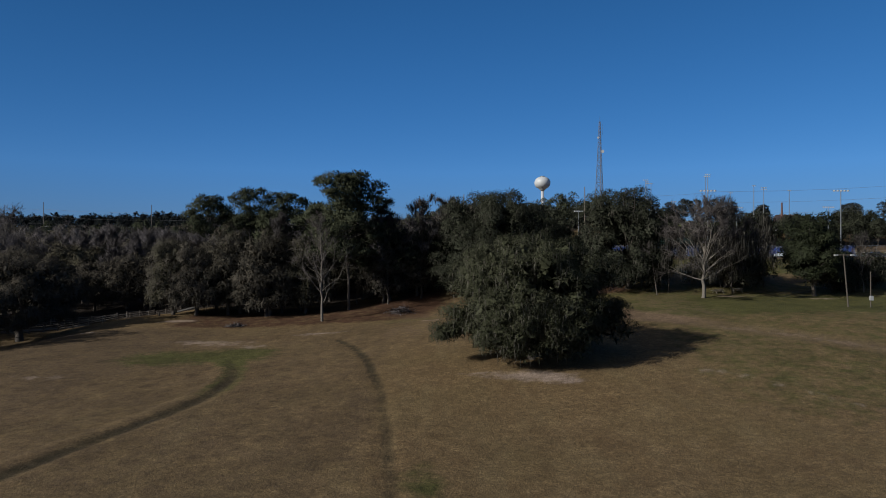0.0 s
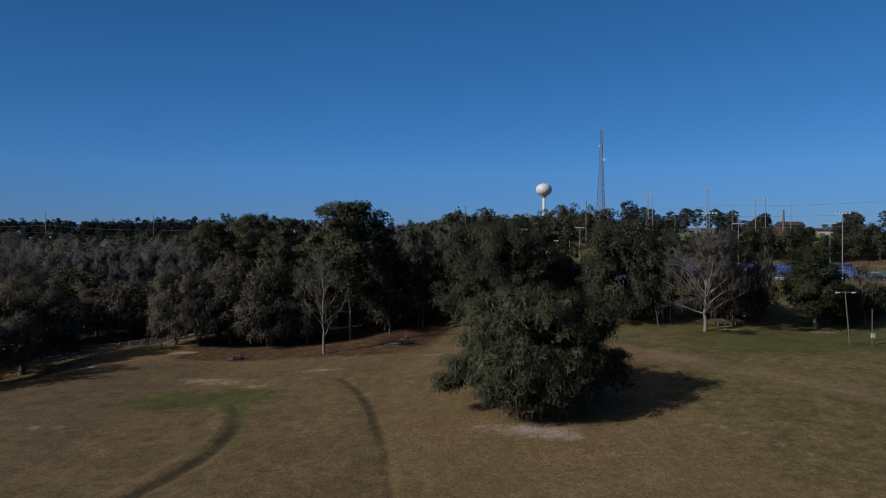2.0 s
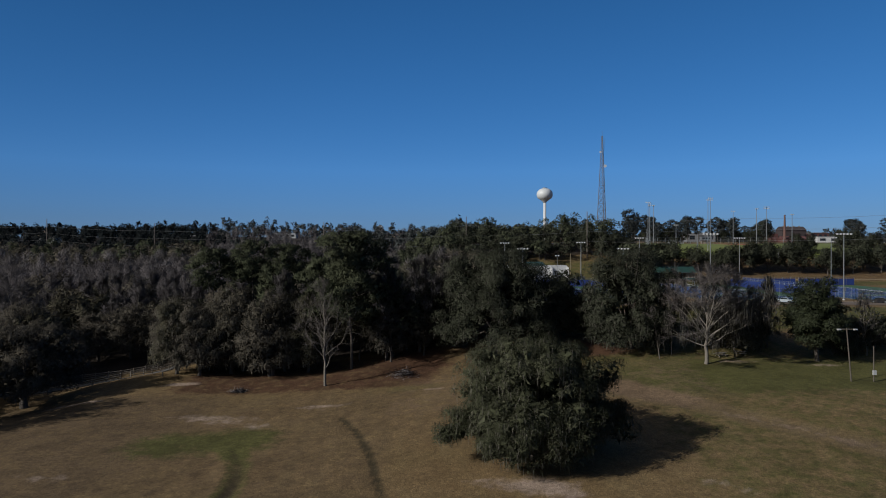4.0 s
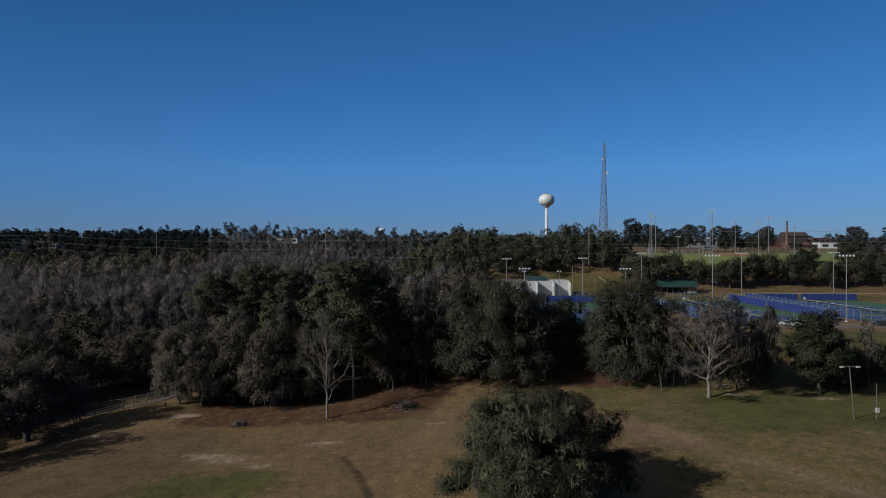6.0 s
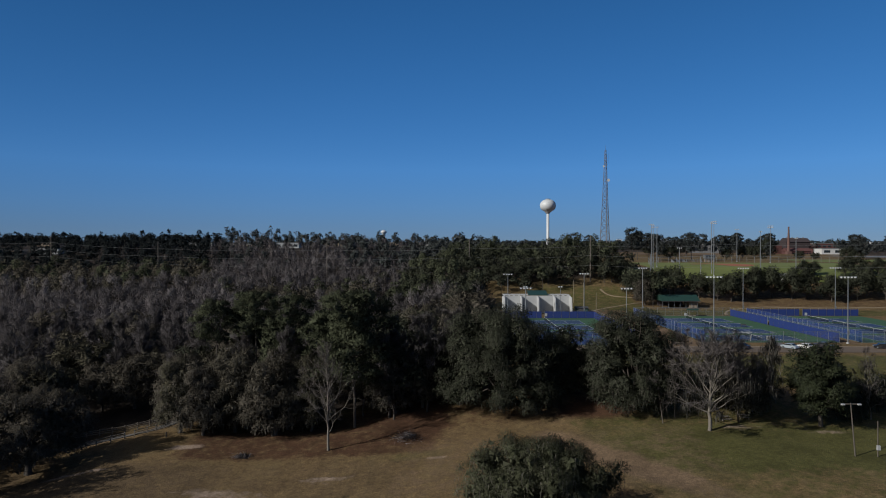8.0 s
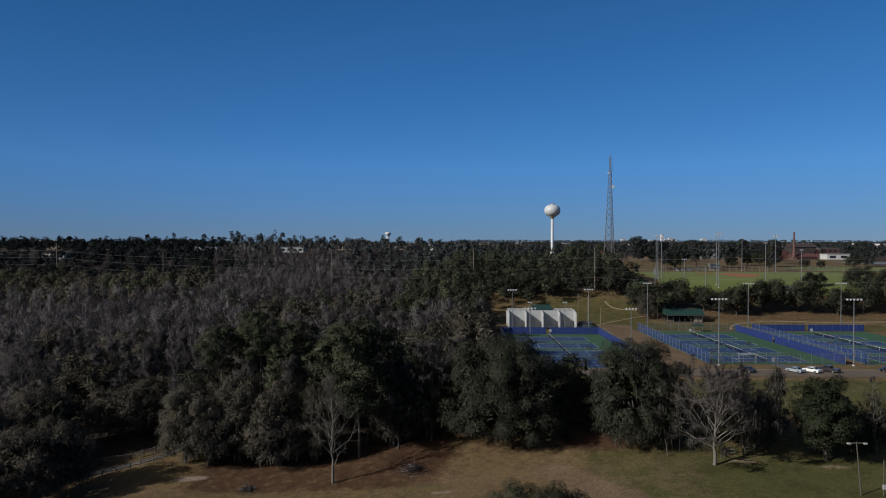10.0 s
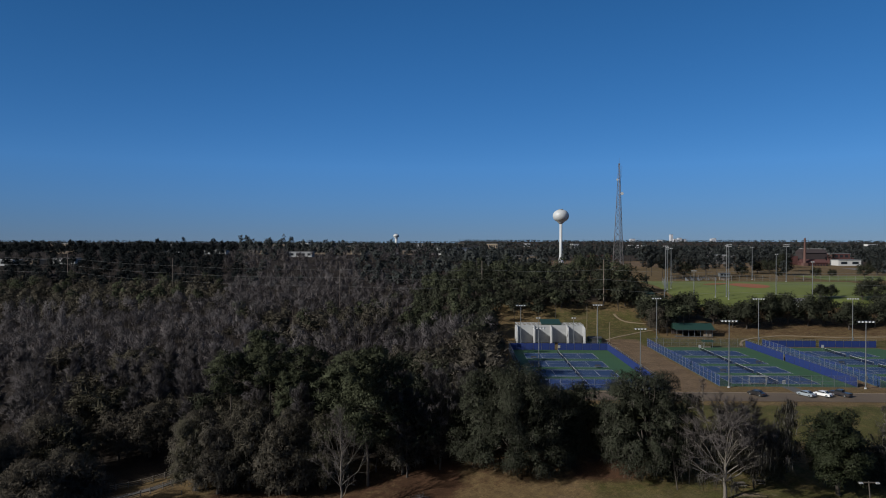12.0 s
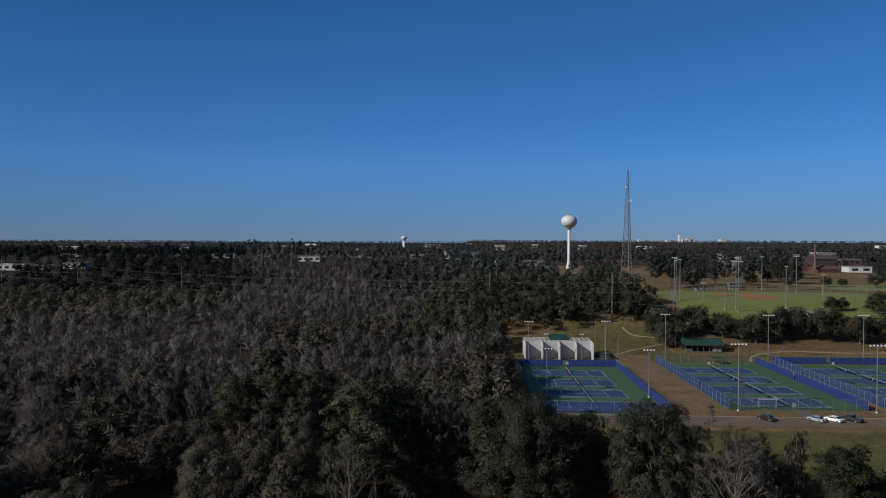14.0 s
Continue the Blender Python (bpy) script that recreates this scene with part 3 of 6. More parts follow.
def leader_tree(seed, tall, reach, limbs, depth, twigs, twig, trunk, moss, first=0.2, rise=0.9, fine=0.04):
    """A leafless tree with one stem to the top and limbs all the way up."""
    rng = np.random.default_rng(seed)
    segs, tips = [], []
    s, spine = bent(rng, (0, 0, -0.5), (rng.normal(0, 0.5), rng.normal(0, 0.5), tall * 0.95), trunk, trunk * 0.08, 12, 0, 0.14)
    segs += s
    for i in range(limbs):
        h = first + (0.93 - first) * (i + rng.uniform(0, 0.8)) / limbs
        j = min(int(h * 12), 11)
        p = spine[j] + (spine[j + 1] - spine[j]) * (h * 12 - j)
        g = i * 2.4 + rng.normal(0, 0.4)
        w = np.array([math.cos(g), math.sin(g), rise + rng.uniform(-0.25, 0.5)])
        long = reach * (1 - h) ** 0.55 * rng.uniform(0.55, 1.1)
        fork(rng, p, w / np.linalg.norm(w), long * 0.5, trunk * (0.10 + 0.30 * (1 - h)), depth, 0.36, segs, tips, 0.08)
    wood = limb_arrays(segs, 4)
    tp, tw = np.array([p for p, _ in tips]), np.array([w for _, w in tips])
    pick = rng.integers(0, len(tp), twigs)
    base = tp[pick] - tw[pick] * rng.uniform(0, twig * 1.6, (twigs, 1))
    way = tw[pick] + rng.normal(0, 0.5, (twigs, 3)) + [0, 0, 0.15]
    crown = (sliver_tris(rng, base, way, twig, fine), corners(twigs), np.repeat(rng.uniform(0.2, 0.8, twigs), 3), leaning(rng, (base - [0, 0, tall * 0.5]) / (tall * 0.4), tw[pick], 0.3))
    hang = None
    if moss:
        src = tp[rng.integers(0, len(tp), moss)] + rng.normal(0, 0.4, (moss, 3))
        way = np.tile([0, 0, -1.0], (moss, 1)) + rng.normal(0, 0.08, (moss, 3))
        hang = (sliver_tris(rng, src, way, 1.0, 0.09), corners(moss), np.repeat(rng.uniform(0, 1, moss), 3), leaning(rng, (src - [0, 0, tall * 0.5]) / (tall * 0.4), -way * 0.2, 0.5))
    return wood, crown, hang


def pine(seed, tall, radius, share, clumps, needles, needle, trunk):
    rng = np.random.default_rng(seed)
    segs, _ = bent(rng, (0, 0, -0.5), (rng.normal(0, 0.4), rng.normal(0, 0.4), tall * 0.96), trunk, trunk * 0.22, 8, 0, 0.10)
    low = tall * (1 - share)
    c, r = [], []
    for i in range(clumps):
        k = (i + 0.5) / clumps
        z = low + (tall - low) * k
        out = radius * (0.12 + 0.88 * math.sqrt(max(0.0, 1 - ((k - 0.42) / 0.60) ** 2))) * rng.uniform(0.25, 1.25)
        g = i * 2.4 + rng.normal(0, 0.3)
        q = np.array([math.cos(g) * out, math.sin(g) * out, z + 0.2 * out])
        s, _ = bent(rng, (0, 0, z - out * 0.15), q, trunk * 0.22, trunk * 0.05, 3, 0, 0.1)
        segs += s
        c.append(q)
        r.append(0.5 + radius * rng.uniform(0.14, 0.32))
    c, r = np.array(c), np.array(r)
    pick = rng.integers(0, clumps, needles)
    d = ball_points(rng, needles)
    d[:, 2] = np.abs(d[:, 2]) * np.where(rng.random(needles) < 0.75, 1, -1)
    pts = c[pick] + d * r[pick][:, None] * rng.uniform(0.4, 1.05, (needles, 1)) * np.array([1.1, 1.1, 0.62])
    tint = 0.45 * rng.uniform(0, 1, clumps)[pick] + 0.45 * rng.uniform(0, 1, needles)
    half = needles // 2
    v = np.concatenate([leaf_tris(rng, pts[:half], d[:half], needle, 1.6, 0.8),
                        sliver_tris(rng, pts[half:], d[half:] + rng.normal(0, 0.4, (needles - half, 3)) + [0, 0, 0.3], needle * 1.3, needle * 0.45)])
    outer = (pts - [0, 0, (low + tall) / 2]) / [radius, radius, (tall - low) / 2]
    crown = (v, corners(needles), np.repeat(np.clip(tint, 0, 1), 3), leaning(rng, outer, d))
    return limb_arrays(segs, 6), crown, None


def tree(name, built, x, y, label, category, bark, leaf, moss_mat=MOSS, crown_name="crown", group="", sink=0.0, turn=0.0):
    """Stands a built tree on the ground as a thing with trunk, crown and moss."""
    wood, crown, hang = built
    ob = thing(name, x, y, float(height(x, y)) - sink, label, category, group, turn=turn)
    part("trunk", tri_mesh("trunk", *wood, bark, np.full(len(wood[0]), 0.5)), None, ob)
    part(crown_name, tri_mesh(crown_name, crown[0], crown[1], leaf, *crown[2:]), None, ob)
    if hang:
        tagged(part("hanging_moss", tri_mesh("hanging_moss", hang[0], hang[1], moss_mat, *hang[2:]), None, ob, "grey hanging moss"), kind="stuff")
    return ob


def tree_again(ob, x, y, size, turn, label=""):
    other = copy_thing(ob, pose(x, y, float(height(x, y)), 0, 0, turn))
    other.scale = (size, size, size)
    return tagged(other, label)

# ---- ground: one sheet out to the horizon ----
def near_line(x, y, line, width, soft):
    """1 on a line through the points, fading to 0 past its half width."""
    best = np.full(x.shape, 1e9)
    for (ax, ay), (bx, by) in zip(line[:-1], line[1:]):
        k = np.clip(((x - ax) * (bx - ax) + (y - ay) * (by - ay)) / ((bx - ax) ** 2 + (by - ay) ** 2), 0, 1)
        best = np.minimum(best, np.hypot(x - ax - k * (bx - ax), y - ay - k * (by - ay)))
    return 1 - smooth(width, width + soft, best)


def patch(x, y, cx, cy, rx, ry, turn=0.0, soft=0.5):
    c, s = math.cos(radians(turn)), math.sin(radians(turn))
    u, v = (x - cx) * c + (y - cy) * s, -(x - cx) * s + (y - cy) * c
    return 1 - smooth(1 - soft, 1 + soft * 0.3, np.hypot(u / rx, v / ry))


def block(x, y, x0, x1, y0, y1, soft):
    return smooth(x0 - soft, x0, x) * (1 - smooth(x1, x1 + soft, x)) * smooth(y0 - soft, y0, y) * (1 - smooth(y1, y1 + soft, y))


WEST_RUT = [(-31, 37), (-29.2, 43.2), (-28.1, 47.8), (-26.9, 51.8), (-25.6, 55.8), (-24.4, 59.8), (-23.4, 65.8), (-23.6, 72.5), (-25.1, 79), (-27.6, 84.8)]
EAST_RUT = [(-15.4, 97), (-11.7, 88.5), (-9.1, 79.2), (-7.3, 71), (-6.0, 64.5), (-5.1, 57.2), (-4.2, 49.8), (-3.5, 43.5), (-2.8, 36)]
TRAIL = [(18, 116), (27.3, 103.2), (32.2, 96.8), (38.5, 88.3), (43.7, 82.5), (50.8, 75.2), (60, 64)]
LOW_TRAIL = [(27.8, 69.2), (31.1, 66.2), (34.7, 60.5), (37.8, 56.0), (42, 49)]
LANE = [(-104, 115), (-90, 118), (-80, 121.8), (-72, 126.2), (-66.5, 129.5), (-61.5, 134), (-57.5, 141), (-54, 152), (-52, 170)]


def graded(near, far, start, growth):
    out, step = [near], start
    while out[-1] < far:
        step *= growth
        out.append(out[-1] + step)
    return out[1:]


gx = np.concatenate([np.arange(-92.0, -36.0, 1.25), np.arange(-36.0, -1.0, 0.55), np.arange(-1.0, 118.1, 1.3)])
gx = np.concatenate([[-v for v in graded(92, 4800, 0.9, 1.11)][::-1], gx, graded(118, 4800, 0.9, 1.11)])
gy = np.concatenate([np.arange(28.0, 136.0, 1.05), np.arange(136.0, 306.0, 2.3)])
gy = np.concatenate([[28 - v for v in graded(0, 600, 1.0, 1.15)][::-1], gy, graded(305, 4900, 2.4, 1.045)])
X, Y = np.meshgrid(gx, gy)
Z = height(X, Y)
rut_w, rut_e = near_line(X, Y, WEST_RUT, 0.25, 1.1), near_line(X, Y, EAST_RUT, 0.2, 0.9)
fade_e = 0.7 + 0.3 * smooth(62, 76, Y)
Z = Z - 0.14 * rut_w - 0.12 * rut_e * fade_e + 0.16 * near_line(X, Y, [(px - 1.3, py + 0.3) for px, py in WEST_RUT], 0.3, 1.3)
Z = Z - 0.12 * near_line(X, Y, TRAIL, 0.8, 1.5)
inner = (np.abs(X) < 100) & (Y > 28) & (Y < 136)
Z = Z + np.where(inner, 0.05 * np.sin(X * 1.9 + np.sin(Y * 0.7) * 2) * np.sin(Y * 1.6 + X * 0.4), 0)
MASKS = {
    "dull": 0.40 * block(X, Y, -60, 30, 88, 122, 12) * smooth(-9, -4, X) + (0.56 + 0.2 * (1 - smooth(-42, -34, X))) * (1 - smooth(-9, -4, X)) * (1 - smooth(108, 120, Y))
            + 0.25 * near_line(X, Y, [(px - 1.6, py) for px, py in EAST_RUT[4:]], 1.0, 1.2),
    "rut": np.maximum(0.62 * np.maximum(np.maximum(near_line(X, Y, [(52, 268), (58, 252), (61, 236), (60, 214), (57, 190), (58, 172)], 0.2, 1.1),
                                         near_line(X, Y, [(57, 266), (62, 250), (64, 234), (62.5, 214), (60, 190)], 0.1, 1.0)),
                              near_line(X, Y, [(50, 260), (56, 244), (55, 226)], 0.3, 1.2)), np.maximum(rut_w * 0.82 * (1 - 0.4 * smooth(70, 82, Y)), 0.84 * rut_e * fade_e)),
    "green": np.clip(patch(X, Y, -36.5, 87.5, 9.0, 7.5, 25, 0.95) * 1.0 + patch(X, Y, -27.0, 89, 6.0, 9, 0, 0.95) * 1.0 + patch(X, Y, -1.4, 42, 2.2, 5, 0, 0.8) * 0.8
                     + 0.62 * near_line(X, Y, WEST_RUT[6:], 0.8, 1.8) + 0.35 * patch(X, Y, -33.5, 57, 5, 1.6, 20, 0.8)
                     + 0.66 * block(X, Y, 27, 110, 104, 126, 10) + 0.54 * block(X, Y, 34, 110, 60, 106, 16)
                     + 0.8 * block(X, Y, 20, 190, 138, 157, 4) + 0.6 * patch(X, Y, -5, 113, 9, 4, 10, 0.8)
                     + 0.72 * block(X, Y, 66, 200, 247, 259, 3) + 0.38 * block(X, Y, 44, 78, 258, 296, 8) + 0.36 * block(X, Y, 20, 76, 262, 322, 8)
                     + 0.4 * block(X, Y, 80, 330, 358, 520, 15) + 0.45 * patch(X, Y, 56, 238, 3.5, 14, 0, 0.8) + 0.4 * patch(X, Y, 120, 264, 26, 4, 0, 0.8) + 0.95 * patch(X, Y, -74, 141.5, 11, 4.5, 20, 0.6), 0, 1),
    "litter": np.clip(0.76 * block(X, Y, -47, -4, 116, 136, 5) + 0.5 * block(X, Y, -6, 32, 127, 150, 8)
                      + 0.5 * block(X, Y, 80, 230, 269, 300, 4) + 0.5 * patch(X, Y, 30, 128, 10, 6)
                      + 0.42 * patch(X, Y, 22, 92, 12, 7, -25, 0.9), 0, 1),
    "sand": np.clip(1.0 * patch(X, Y, 9.4, 69.4, 6.0, 2.8, -8, 0.95) + 0.7 * patch(X, Y, 12.5, 67.6, 3.4, 1.4, -25, 0.9) + 0.62 * patch(X, Y, 3.0, 70.6, 3.6, 0.7)
                    + 0.95 * patch(X, Y, -48.5, 119.8, 4.5, 1.6, 15, 0.7) + 0.75 * patch(X, Y, -62, 109, 7, 0.9, 15)
                    + 0.40 * patch(X, Y, -47, 75, 5, 2.0, 10, 0.9) + 0.7 * patch(X, Y, -35, 99.5, 10, 3.5, -8, 0.95) + 0.55 * patch(X, Y, -27, 95, 4, 2.5, -15, 0.9)
                    + 0.55 * patch(X, Y, -20, 104, 7, 2.0, 5, 0.9)
                    + 0.85 * patch(X, Y, -2, 111, 3.0, 0.8, 15) + 0.72 * patch(X, Y, 52, 117.4, 4.6, 1.8, 0, 0.95) + 0.62 * patch(X, Y, 66.5, 115.2, 4.6, 1.5, 0, 0.95)
                    + 0.50 * near_line(X, Y, TRAIL, 0.4, 1.0) + 0.50 * near_line(X, Y, LOW_TRAIL, 0.2, 0.9), 0, 1),
    "dirt": np.clip(0.55 * near_line(X, Y, TRAIL, 1.6, 3.0) + 0.85 * block(X, Y, 54, 67, 172, 256, 3) + 0.6 * patch(X, Y, 62, 255, 11, 7, 20, 0.6) + 0.7 * block(X, Y, 105, 112, 176, 246, 2)
                    + 0.6 * near_line(X, Y, LANE, 2.2, 1.5) + 0.45 * block(X, Y, -6, 40, 98, 116, 9)
                    + 0.55 * patch(X, Y, 52, 292, 9, 3, 20, 0.7) + 0.5 * patch(X, Y, 38, 306, 9, 3, -10, 0.7)
                    + 0.38 * block(X, Y, 80, 330, 358, 520, 15) + 0.8 * block(X, Y, 60, 260, 560, 680, 20), 0, 1),
    # where the ground colour is darkened to stand for tree shade
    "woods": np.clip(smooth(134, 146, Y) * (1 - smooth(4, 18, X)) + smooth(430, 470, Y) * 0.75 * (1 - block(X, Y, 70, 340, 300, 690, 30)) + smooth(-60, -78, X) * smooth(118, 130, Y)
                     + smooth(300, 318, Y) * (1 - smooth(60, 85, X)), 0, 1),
}
rows_n, cols_n = X.shape
idx = np.arange(rows_n * cols_n).reshape(rows_n, cols_n)
a, b, c, d = idx[:-1, :-1].ravel(), idx[:-1, 1:].ravel(), idx[1:, 1:].ravel(), idx[1:, :-1].ravel()
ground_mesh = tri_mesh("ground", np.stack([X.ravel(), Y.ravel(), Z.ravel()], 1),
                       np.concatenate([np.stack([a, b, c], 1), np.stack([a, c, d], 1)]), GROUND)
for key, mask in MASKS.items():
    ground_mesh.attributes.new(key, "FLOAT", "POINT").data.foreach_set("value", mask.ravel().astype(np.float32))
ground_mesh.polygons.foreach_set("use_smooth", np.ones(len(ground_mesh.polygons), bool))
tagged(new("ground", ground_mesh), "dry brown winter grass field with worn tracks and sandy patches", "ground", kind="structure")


def footpath(name, line, width, label, material=None):
    """A worn path that follows the ground."""
    pts = [Vector((*p, 0)) for p in line]
    fine = []
    for a, b in zip(pts[:-1], pts[1:]):
        n = max(2, int((b - a).length / 1.6))
        fine += [a.lerp(b, i / n) for i in range(n)]
    fine.append(pts[-1])
    for _ in range(3):
        fine = [fine[0]] + [(fine[i - 1] + fine[i] * 2 + fine[i + 1]) / 4 for i in range(1, len(fine) - 1)] + [fine[-1]]
    v, f = [], []
    for i, p in enumerate(fine):
        d = (fine[min(i + 1, len(fine) - 1)] - fine[max(i - 1, 0)]).normalized()
        w = width * (0.5 + 0.08 * math.sin(i * 1.3))
        for s in (-1, 1):
            x, y = p.x - d.y * w * s, p.y + d.x * w * s
            z = float(height(x, y))
            v += [(x, y, z + 0.13), (x, y, z - 0.15)]
    for i in range(len(fine) - 1):
        k = i * 4
        f += [(k, k + 2, k + 6, k + 4), (k, k + 4, k + 5, k + 1), (k + 2, k + 3, k + 7, k + 6)]
    whole(name, Solid().add(v, f), material or PATH_SAND, label, "path", kind="structure")


footpath("footpath_bank", [(55.8, 256.9), (60, 261), (64.2, 264.5), (70, 269), (77, 274.5), (82, 277)], 0.9, "pale narrow footpath up the grassy bank")
footpath("footpath_upper", [(68.6, 297), (69.2, 292), (71.1, 287.8), (76.8, 286.5), (84, 285), (92, 281)], 0.9, "pale winding footpath on the bank")
footpath("footpath_east", [(104.6, 247.6), (106, 252), (108.5, 257), (113.6, 261.6), (128.5, 267.2), (149, 264.5), (175, 266), (215, 262)], 1.0, "pale footpath behind the eastern courts")
footpath("lane", LANE, 2.6, "pale grey lane behind the rail fence", LANE_GREY)

# ---- the lone live oak on the field ----
hero = broadleaf(11, 8.9, 0.8, 14.2, 420, 1.15, 180000, 0.15, 9000, 0.62, 0.40, 0.8,
                 ((9.8, -0.5, 5.4, 1.8), (9.4, 0.0, 3.9, 1.6), (7.6, -0.5, 9.0, 2.2), (-10.0, -1.0, 2.8, 1.4), (-8.4, -1.0, 4.6, 1.6)), 3.0)
tree("live_oak", hero, 10.2, 76.0, "broad live oak with hanging moss standing alone on dry grass", "tree", BARK, FINE_OAK_LEAF)

# ---- trees along the edge of the field ----
tree("bare_tree", leader_tree(29, 19.4, 9.0, 26, 3, 3000, 0.8, 0.28, 0, 0.17, 1.35), -21.6, 117.4,
     "leafless grey hardwood at the edge of the woods", "tree", PALE_BARK, PALE_TWIG, crown_name="branch_crown")
tree("bare_tree", dome_tree(38, 18.2, 10.8, 16, 24000, 1.0, 0.32, 5200), 45.8, 115.6,
     "leafless pale-barked tree draped in grey moss", "tree", PALE_BARK, PALE_TWIG, crown_name="branch_crown")
tree("moss_draped_tree", leader_tree(23, 14.5, 4.0, 22, 2, 1800, 0.6, 0.18, 2600, 0.2, 0.8), 61.5, 126.0,
     "thin bare tree hung with grey moss", "tree", BARK, TWIG, crown_name="branch_crown")
tree("moss_draped_tree", leader_tree(22, 11.5, 5.6, 20, 2, 2600, 0.7, 0.16, 3400, 0.2, 0.7), 52.8, 119.6,
     "low spreading bare tree hung with dark grey moss", "tree", BARK, TWIG, crown_name="branch_crown")
tree("bare_tree", leader_tree(24, 7.5, 4.5, 14, 2, 900, 0.5, 0.1, 0, 0.25, 0.9), 76.5, 108.0,
     "small leafless tree on the grass", "tree", PALE_BARK, PALE_TWIG, crown_name="branch_crown")
tree("live_oak", broadleaf(31, 9.0, 2.2, 15.6, 170, 1.25, 36000, 0.23, 4800, 0.55), -72.6, 112.8,
     "grey-green live oak with moss beside the rail fence", "tree", BARK, OLIVE_LEAF)
tree("live_oak", broadleaf(32, 12.0, 0.8, 20.0, 340, 1.6, 95000, 0.26, 7000, 0.6, 0.40, full=3.0), 10.5, 131.8,
     "large rounded live oak at the corner of the woods", "tree", BARK, OAK_LEAF)
tree("live_oak", broadleaf(33, 8.8, 0.5, 19.4, 240, 1.4, 60000, 0.25, 4500, 0.5, 0.48, full=3.0), 35.6, 126.6,
     "tall rounded live oak beside the bare tree", "tree", BARK, OAK_LEAF)
tree("live_oak", broadleaf(30, 7.6, 0.5, 13.0, 80, 1.5, 16000, 0.42, 1500, 0.4), 25.5, 136.5,
     "dark live oak in the gap between two larger oaks", "tree", BARK, OAK_LEAF)
tree("magnolia", broadleaf(34, 5.6, 3.0, 15.0, 120, 1.25, 26000, 0.32, 0, 0.32), 66.8, 118.0,
     "dense dark glossy-leaved magnolia behind the utility pole", "tree", BARK, GLOSSY_LEAF)
tree("bare_tree", leader_tree(35, 11.5, 5.5, 20, 2, 1900, 0.7, 0.15, 300, 0.2, 0.9), 77.5, 121.0,
     "leafless pale tree beside the magnolia", "tree", PALE_BARK, PALE_TWIG, crown_name="branch_crown")
tree("live_oak", broadleaf(36, 6.0, 0.4, 9.0, 40, 1.9, 10000, 0.38, 2200, 0.4), 54.0, 125.5,
     "low dark mossy oak behind the bare tree", "tree", BARK, OLIVE_LEAF)
# unseen oaks, added left of the view to cast shade on the field
for seed, px, py in ((38, -97.0, 116.0), (39, -81.0, 94.0), (40, -102.0, 103.0)):
    tree("live_oak", broadleaf(seed, 9.5, 1.2, 19.5, 120, 1.6, 11000, 0.40, 1600, 0.5), px, py, "grey-green mossy live oak added out of view to shade the roadside", "tree", BARK, OLIVE_LEAF)
tree("tall_pine", pine(41, 25.8, 7.2, 0.66, 76, 26000, 0.46, 0.36), -18.5, 129.0,
     "tall dark pine rising above the edge of the woods", "tree", BARK, PINE_LEAF)
for seed, px, py, tall in ((42, -43.0, 146.0, 25.0), (43, -35.0, 147.0, 24.0), (44, -51.5, 144.0, 23.5)):
    tree("tall_pine", pine(seed, tall, 4.4, 0.36, 36, 7000, 0.42, 0.26), px, py, "tall pine with a tufted crown above the woods", "tree", BARK, PINE_LEAF)

tree("bare_tree", leader_tree(25, 24.0, 12.0, 20, 3, 4500, 1.2, 0.32, 0, 0.25, 0.9), -99.0, 149.0,
     "tall leafless tree above the woods", "tree", BARK, TWIG, crown_name="branch_crown")

for seed, px, py, tall in ((26, -11.0, 131.5, 22.6), (27, -4.5, 133.5, 22.2), (28, 1.5, 136.5, 20.5), (45, -33.0, 134.0, 20.5)):
    tree("bare_tree", leader_tree(seed, tall, 8.5, 22, 2, 7000, 1.0, 0.24, 900, 0.25, 1.0, 0.06), px, py,
         "tall leafless tree with grey moss at the edge of the woods", "tree", BARK, TWIG, crown_name="branch_crown")
for seed, px, py, wide, tall in ((46, 73.0, 123.5, 4.6, 7.5), (47, 82.0, 126.0, 5.0, 6.5), (48, 60.5, 131.0, 4.5, 6.0)):
    tree("shrub", broadleaf(seed, wide, 0.1, tall, 40, 1.4, 5000, 0.35, 700, 0.2), px, py, "dark mossy shrub behind the magnolia", "shrub", BARK, OAK_LEAF)

